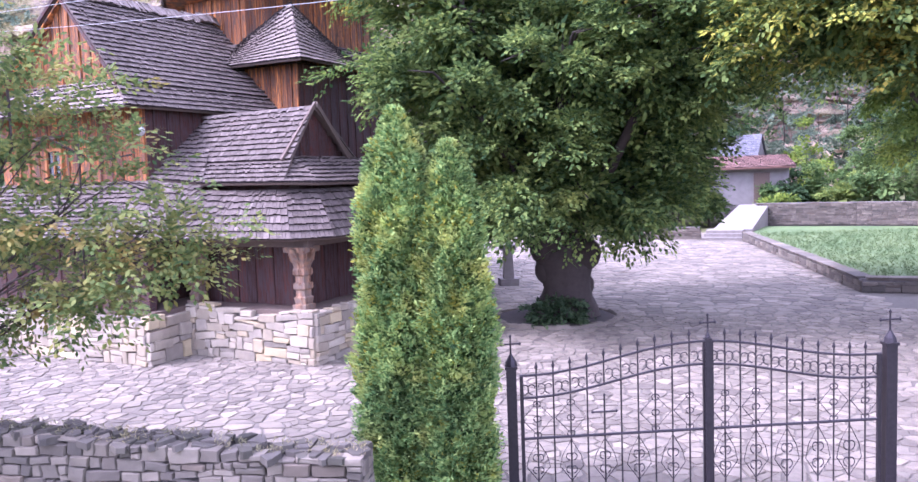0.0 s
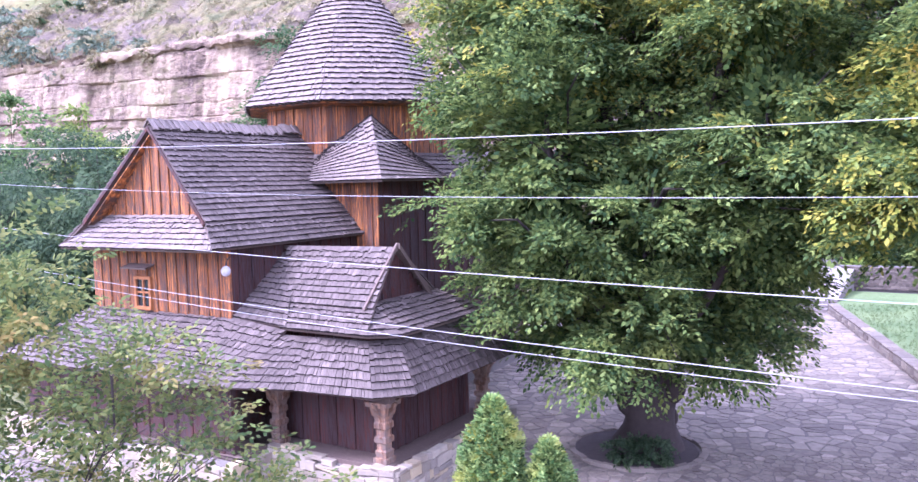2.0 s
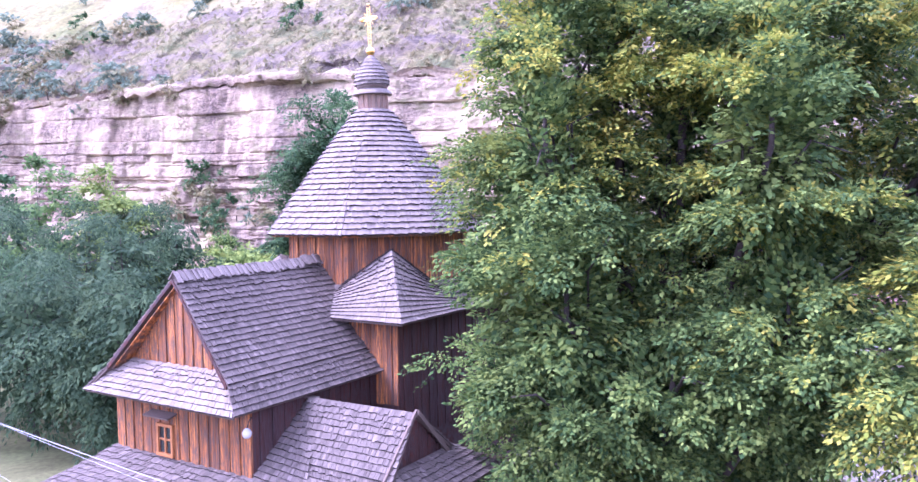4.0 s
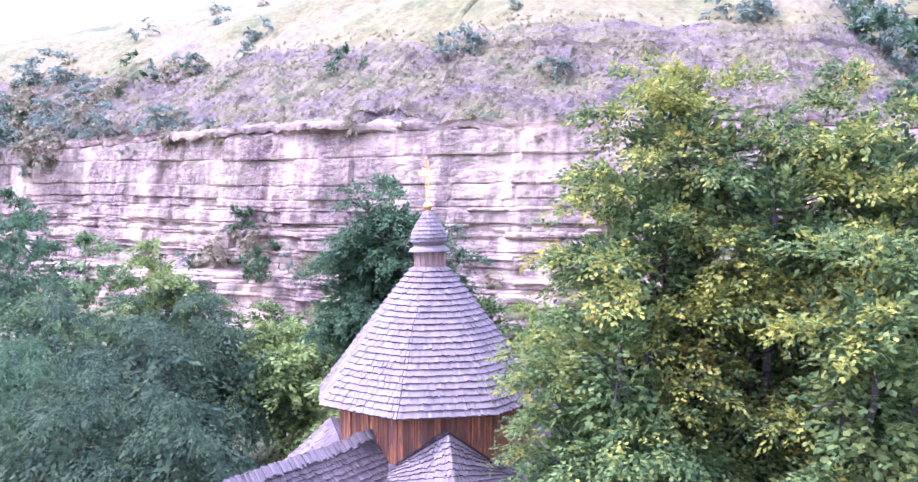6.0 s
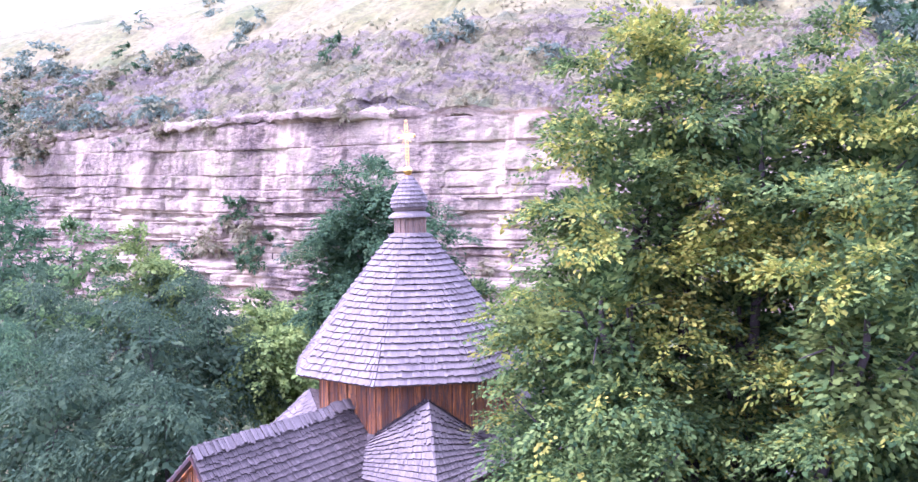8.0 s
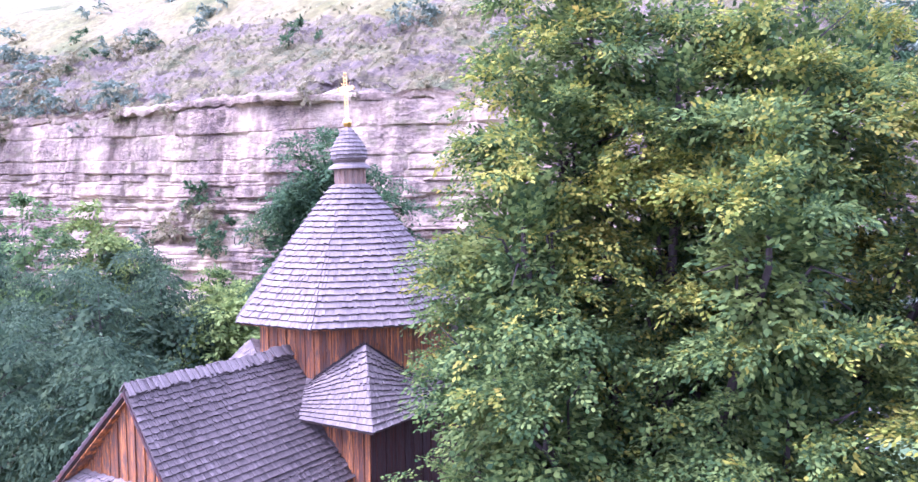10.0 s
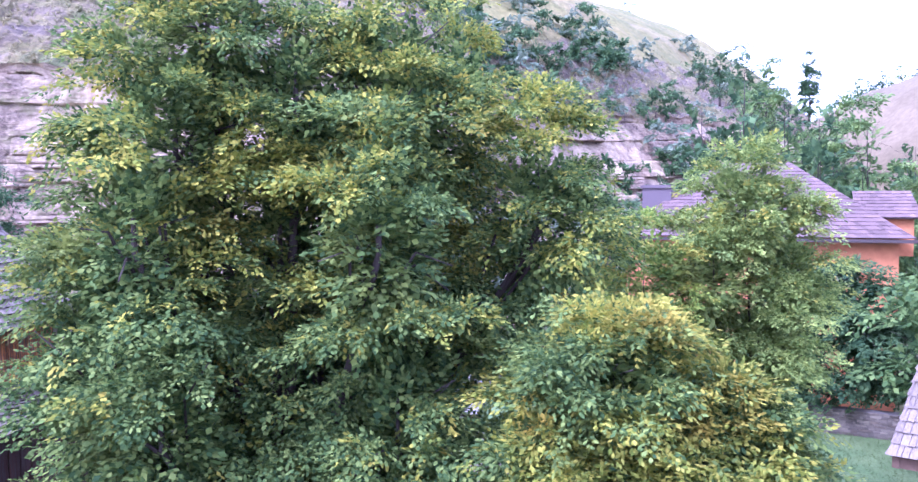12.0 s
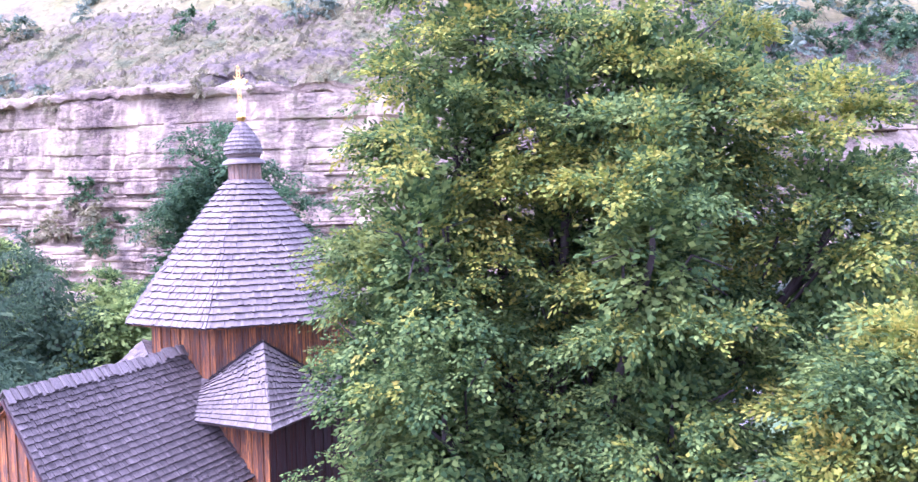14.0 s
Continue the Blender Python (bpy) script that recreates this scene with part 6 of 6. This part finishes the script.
for (ax_, ay_), (bx_, by_) in (((9.6, 23.3), (10.55, 39.6)), ((9.6, 23.3), (24, 19.0))):
    L_ = math.hypot(bx_ - ax_, by_ - ay_)
    s = 0
    while s < L_:
        w = r.uniform(.5, 1.1)
        t = (s + w / 2) / L_
        piece("coping", r.choice(STONES_K), kerb, Matrix.Translation((ax_ + (bx_ - ax_) * t, ay_ + (by_ - ay_) * t, .37)) @ Matrix.Rotation(math.atan2(by_ - ay_, bx_ - ax_), 4, "Z") @ Matrix.Diagonal((w * .97, .44, .09, 1)))
        s += w
STEP = plain("pale_step", (.20, .18, .165), .9, grain=5)
steps = thing("stone_steps", "three low pale stone steps at the end of the yard", "steps", pose(9.4, 40.05, 0, 0, 0, -17))
for k in range(3):
    part("step", Geo().box((-.95 + .08 * k, .32 * k, -.05), (.95, .32 * k + 1.2, .15 * (k + 1))), STEP, steps)
solid("ramp", Geo().add([(9.3, 41.5, .44), (11.1, 41.0, .44), (13.3, 46.0, 1.44), (11.8, 46.4, 1.44), (9.3, 41.5, -.1), (11.1, 41, -.1), (13.3, 46, -.1), (11.8, 46.4, -.1)],
      [(0, 1, 2, 3), (0, 4, 5, 1), (1, 5, 6, 2), (2, 6, 7, 3), (3, 7, 4, 0)]), STEP, "pale paved path rising from the steps", "path", "structure")
low = solid("yard_wall", Geo().prism([(4.0, 42.6), (8.6, 41.0), (8.7, 41.4), (4.0, 43.1)], -.1, .62), MORTAR, "low stone wall at the end of the yard", "wall", "structure")
rubble(low, (4.0, 42.55), (8.6, 40.95), 0, .62, STONES_GREY, .16, .45, .12, 25)
back = solid("back_wall", Geo().prism([(12.6, 45.9), (17.3, 44.3), (22.0, 41.0), (26.2, 34.6), (31, 30.5), (31.2, 31.0), (26.6, 35.0), (22.3, 41.5), (17.4, 44.9), (12.6, 46.5)], 0, 1.5), MORTAR, "dry-stone wall behind the lawn", "wall", "structure")
for k, (a_, b_) in enumerate((((12.6, 45.85), (17.3, 44.25)), ((17.3, 44.25), (22.0, 40.95)), ((22, 40.95), (26.2, 34.55)), ((26.2, 34.55), (31, 30.45)))):
    rubble(back, a_, b_, .3, 1.5, STONES_GREY, .11, .3, .14, 30 + k)

shed = thing("stone_shed", "small whitewashed stone outbuilding with a rusty red roof", "shed", pose(11.6, 52.0, 1.3, 0, 0, -10))
WHITE = plain("old_whitewash", (.19, .175, .17), .9, grain=2.5)
part("wall", Geo().box((-3.4, -2, 0), (4.2, 3, 2.3)), WHITE, shed)
rt = shingle_material("red_tile", (.15, .085, .07), (.22, .12, .095), (.30, .18, .15))
rg = Geo().slab([(-3.8, -2.5, 2.2), (4.5, -2.5, 2.2), (4.3, .6, 2.95), (-3.6, .6, 2.95)], .08)
sr = part("roof", rg, rt, shed)
sg = Geo()
shingles(sg, (-3.8, -2.5, 2.22), (4.5, -2.5, 2.22), (-3.6, .6, 2.97), (4.3, .6, 2.97), .3, .22)
part("roof_tiles", sg, rt, sr, kind="stuff")
part("door", Geo().box((2.2, -2.06, 0), (3.1, -1.98, 1.9)), TIMBER, shed)
part("opening", Geo().box((-1.4, -2.04, .7), (-.5, -1.98, 1.6)), glass, shed)

barn = thing("slate_barn", "small grey-walled barn with a steep slate roof behind the shed", "barn", pose(14.9, 59.5, 2.4, 0, 0, -30) @ Matrix.Scale(.6, 4))
SLATE = shingle_material("blue_slate", (.09, .095, .115), (.13, .135, .155), (.18, .18, .20))
part("wall", Geo().box((-2.6, -2.0, -4.2), (2.6, 2.0, 3.0)), WHITE, barn)
part("gable", Geo().add([(-2.6, -2, 3), (-2.6, 2, 3), (-2.6, 0, 5.6), (2.6, -2, 3), (2.6, 2, 3), (2.6, 0, 5.6)], [(0, 2, 1), (3, 4, 5), (0, 1, 4, 3), (0, 3, 5, 2), (1, 2, 5, 4)]), WHITE, barn)
for sgn in (-1, 1):
    slate = Geo()
    shingles(slate, (-2.8 * -sgn, sgn * 2.3, 2.75), (2.8 * -sgn, sgn * 2.3, 2.75), (-2.8 * -sgn, 0, 5.75), (2.8 * -sgn, 0, 5.75), .28, .26)
    part("roof", slate, SLATE, barn)
for i, (x, y, h, w, lf) in enumerate(((10.9, 50.2, 2.3, .9, LEAF_SOFT), (15.4, 49.4, 3.2, 1.1, LEAF_DARK), (17.6, 50.0, 3.6, 1.6, LEAF_SOFT), (20.4, 47.2, 3.9, 1.9, LEAF_SOFT), (23.6, 44.6, 3.8, 1.9, LEAF_SOFT),
                                      (6.4, 48.2, 3.4, 1.9, LEAF_SOFT), (8.9, 51.0, 4.0, 1.8, LEAF_YELLOW), (18.2, 55.0, 6.0, 2.2, LEAF_YELLOW), (10.2, 56.5, 6.4, 2.2, LEAF_SOFT), (3.4, 50.5, 4.0, 2.2, LEAF_SOFT),
                                      (22.0, 52.5, 6.4, 2.6, LEAF_SOFT), (12.0, 62.0, 11.5, 3.4, LEAF_DARK), (19.0, 63.0, 13.0, 4.0, LEAF_HAZED), (5.0, 60.0, 9.0, 3.4, LEAF_DARK), (26.5, 58.0, 12.0, 3.8, LEAF_DARK), (23.0, 61.0, 12.5, 3.6, LEAF_HAZED), (16.0, 66.0, 13.0, 3.6, LEAF_SOFT), (13.9, 46.9, 1.9, .8, LEAF_YELLOW), (18.6, 48.4, 3.0, 1.2, LEAF_LIME), (14.3, 48.9, 2.4, .7, LEAF_SOFT))):
    tree("yard_shrub", "leafy green shrub behind the yard wall" if h < 5 else "dense green tree behind the yard", "shrub" if h < 5 else "tree", (x, y, .1),
         [(0, 0, h * .62, w, w, h * .38), (-w * .55, .2, h * .4, w * .75, w * .7, h * .36), (w * .55, -.1, h * .42, w * .75, w * .7, h * .34)],
         int(66 * w * h / 2 + 150), lf, .2, 8, .34, seed=160 + i, trunk=.04 + .015 * h, fork=h * .3, droop=.2, group="shrubs behind the yard", inner=120, size=.45)
ped = thing("stone_pedestal", "small pale stone pedestal with a flat cap beyond the linden", "pedestal", pose(-.42, 25.9, 0, 0, 0, 12))
part("base", Geo().box((-.3, -.3, -.02), (.3, .3, .22)), STEP, ped)
part("shaft", Geo().box((-.16, -.16, .22), (.16, .16, 1.15), None, .85), STEP, ped)
part("cap", Geo().box((-.25, -.25, 1.15), (.25, .25, 1.32), None, .9), STEP, ped)

# ---- bell tower beside the gate ----
ARCADE_WOOD = plain("dark_arcade_wood", (.075, .045, .032), .7, grain=12)
TOWER = pose(13.84, 11.91, .10, 0, 0, -50)
tower = thing("bell_tower", "wooden bell tower with a flared shingle roof and arched openings", "tower", TOWER)
part("lower_wall", Geo().box((-1.9, -1.9, -.4), (1.9, 1.9, 6.2)), PLANK_DARK, tower)
for a in range(4):
    rot = Matrix.Rotation(radians(90 * a), 4, "Z")
    P = lambda u, v, z: rot @ Vector((u, v, z))
    roof_slope("roof", tower, [
        [P(-2.75, -2.75, 7.85), P(2.75, -2.75, 7.85), P(-2.4, -2.4, 9.25), P(2.4, -2.4, 9.25), -.03],
        [P(-2.4, -2.4, 9.25), P(2.4, -2.4, 9.25), P(-1.3, -1.3, 10.85), P(1.3, -1.3, 10.85)],
        [P(-1.3, -1.3, 10.85), P(1.3, -1.3, 10.85), P(-.1, -.1, 13.4), P(.1, -.1, 13.4)]], SHINGLE_DOME, course=.17, width=.09)
    arch = Geo()
    for x0, x1 in ((-1.85, -.15), (.15, 1.85)):
        cx, hw = (x0 + x1) / 2, (x1 - x0) / 2 - .16
        pts = [(cx + hw * math.cos(math.pi * k / 10), 6.95 + hw * .6 * math.sin(math.pi * k / 10)) for k in range(11)]
        for (xa, za), (xb, zb) in zip(pts, pts[1:]):
            q = [P(xa, -1.95, za), P(xb, -1.95, zb), P(xb, -1.95, 7.75), P(xa, -1.95, 7.75)]
            w = [P(xa, -1.80, za), P(xb, -1.80, zb), P(xb, -1.80, 7.75), P(xa, -1.80, 7.75)]
            arch.add(q + w, [(3, 2, 1, 0), (4, 5, 6, 7), (0, 1, 5, 4), (2, 3, 7, 6)])
    part("arcade", arch, ARCADE_WOOD, tower)
    for x in (-1.85, 0.0, 1.69):
        gpost = Geo()
        gpost.box((x - .0, -1.95, 6.2), (x + .16, -1.79, 7.75), rot)
        part("arcade_post", gpost, ARCADE_WOOD, tower)
part("ceiling", Geo().box((-2.6, -2.6, 7.70), (2.6, 2.6, 7.76)), PLANK_DARK, tower)
part("parapet", Geo().box((-1.98, -1.98, 6.0), (1.98, 1.98, 6.3)), ARCADE_WOOD, tower)
for a in range(4):
    part("eave_board", Geo().box((-2.72, -2.7, 7.66), (2.72, -2.62, 7.84), Matrix.Rotation(radians(90 * a), 4, "Z")), ARCADE_WOOD, tower)

# ---- overhead wires ----
WIRE = plain("pale_cable", (.36, .35, .37), .6)
for ya_, yb_, za_, zb_, sag_, rad in ((9.50, 5.46, 7.10, 6.77, .24, .0042), (10.20, 5.90, 6.66, 6.34, .29, .003), (9.88, 4.86, 6.14, 5.84, .31, .0036), (9.92, 5.52, 5.67, 5.26, .30, .0036), (10.02, 6.23, 5.56, 5.04, .38, .0036)):
    pts = []
    for k in range(61):
        t = -1.6 + 4.2 * k / 60
        pts.append((-7.65 + 10.4 * t, ya_ + (yb_ - ya_) * t, za_ + (zb_ - za_) * t + sag_ * (t * t - t)))
    solid("overhead_wire", Geo().tube(pts, rad * .85, 6), WIRE, "pale overhead cable strung across the road", "cable", group="overhead wires", smooth=True)

# ---- the flagstones nearest the road ----
for cx, cy, poly, h in near_flags:
    fg = Geo()
    flag_geo(fg, 0, 0, poly, h)
    me = fg.mesh("flagstone")
    me.materials.append(FLAG)
    piece("flagstone", me, yard, Matrix.Translation((cx, cy, 0)))
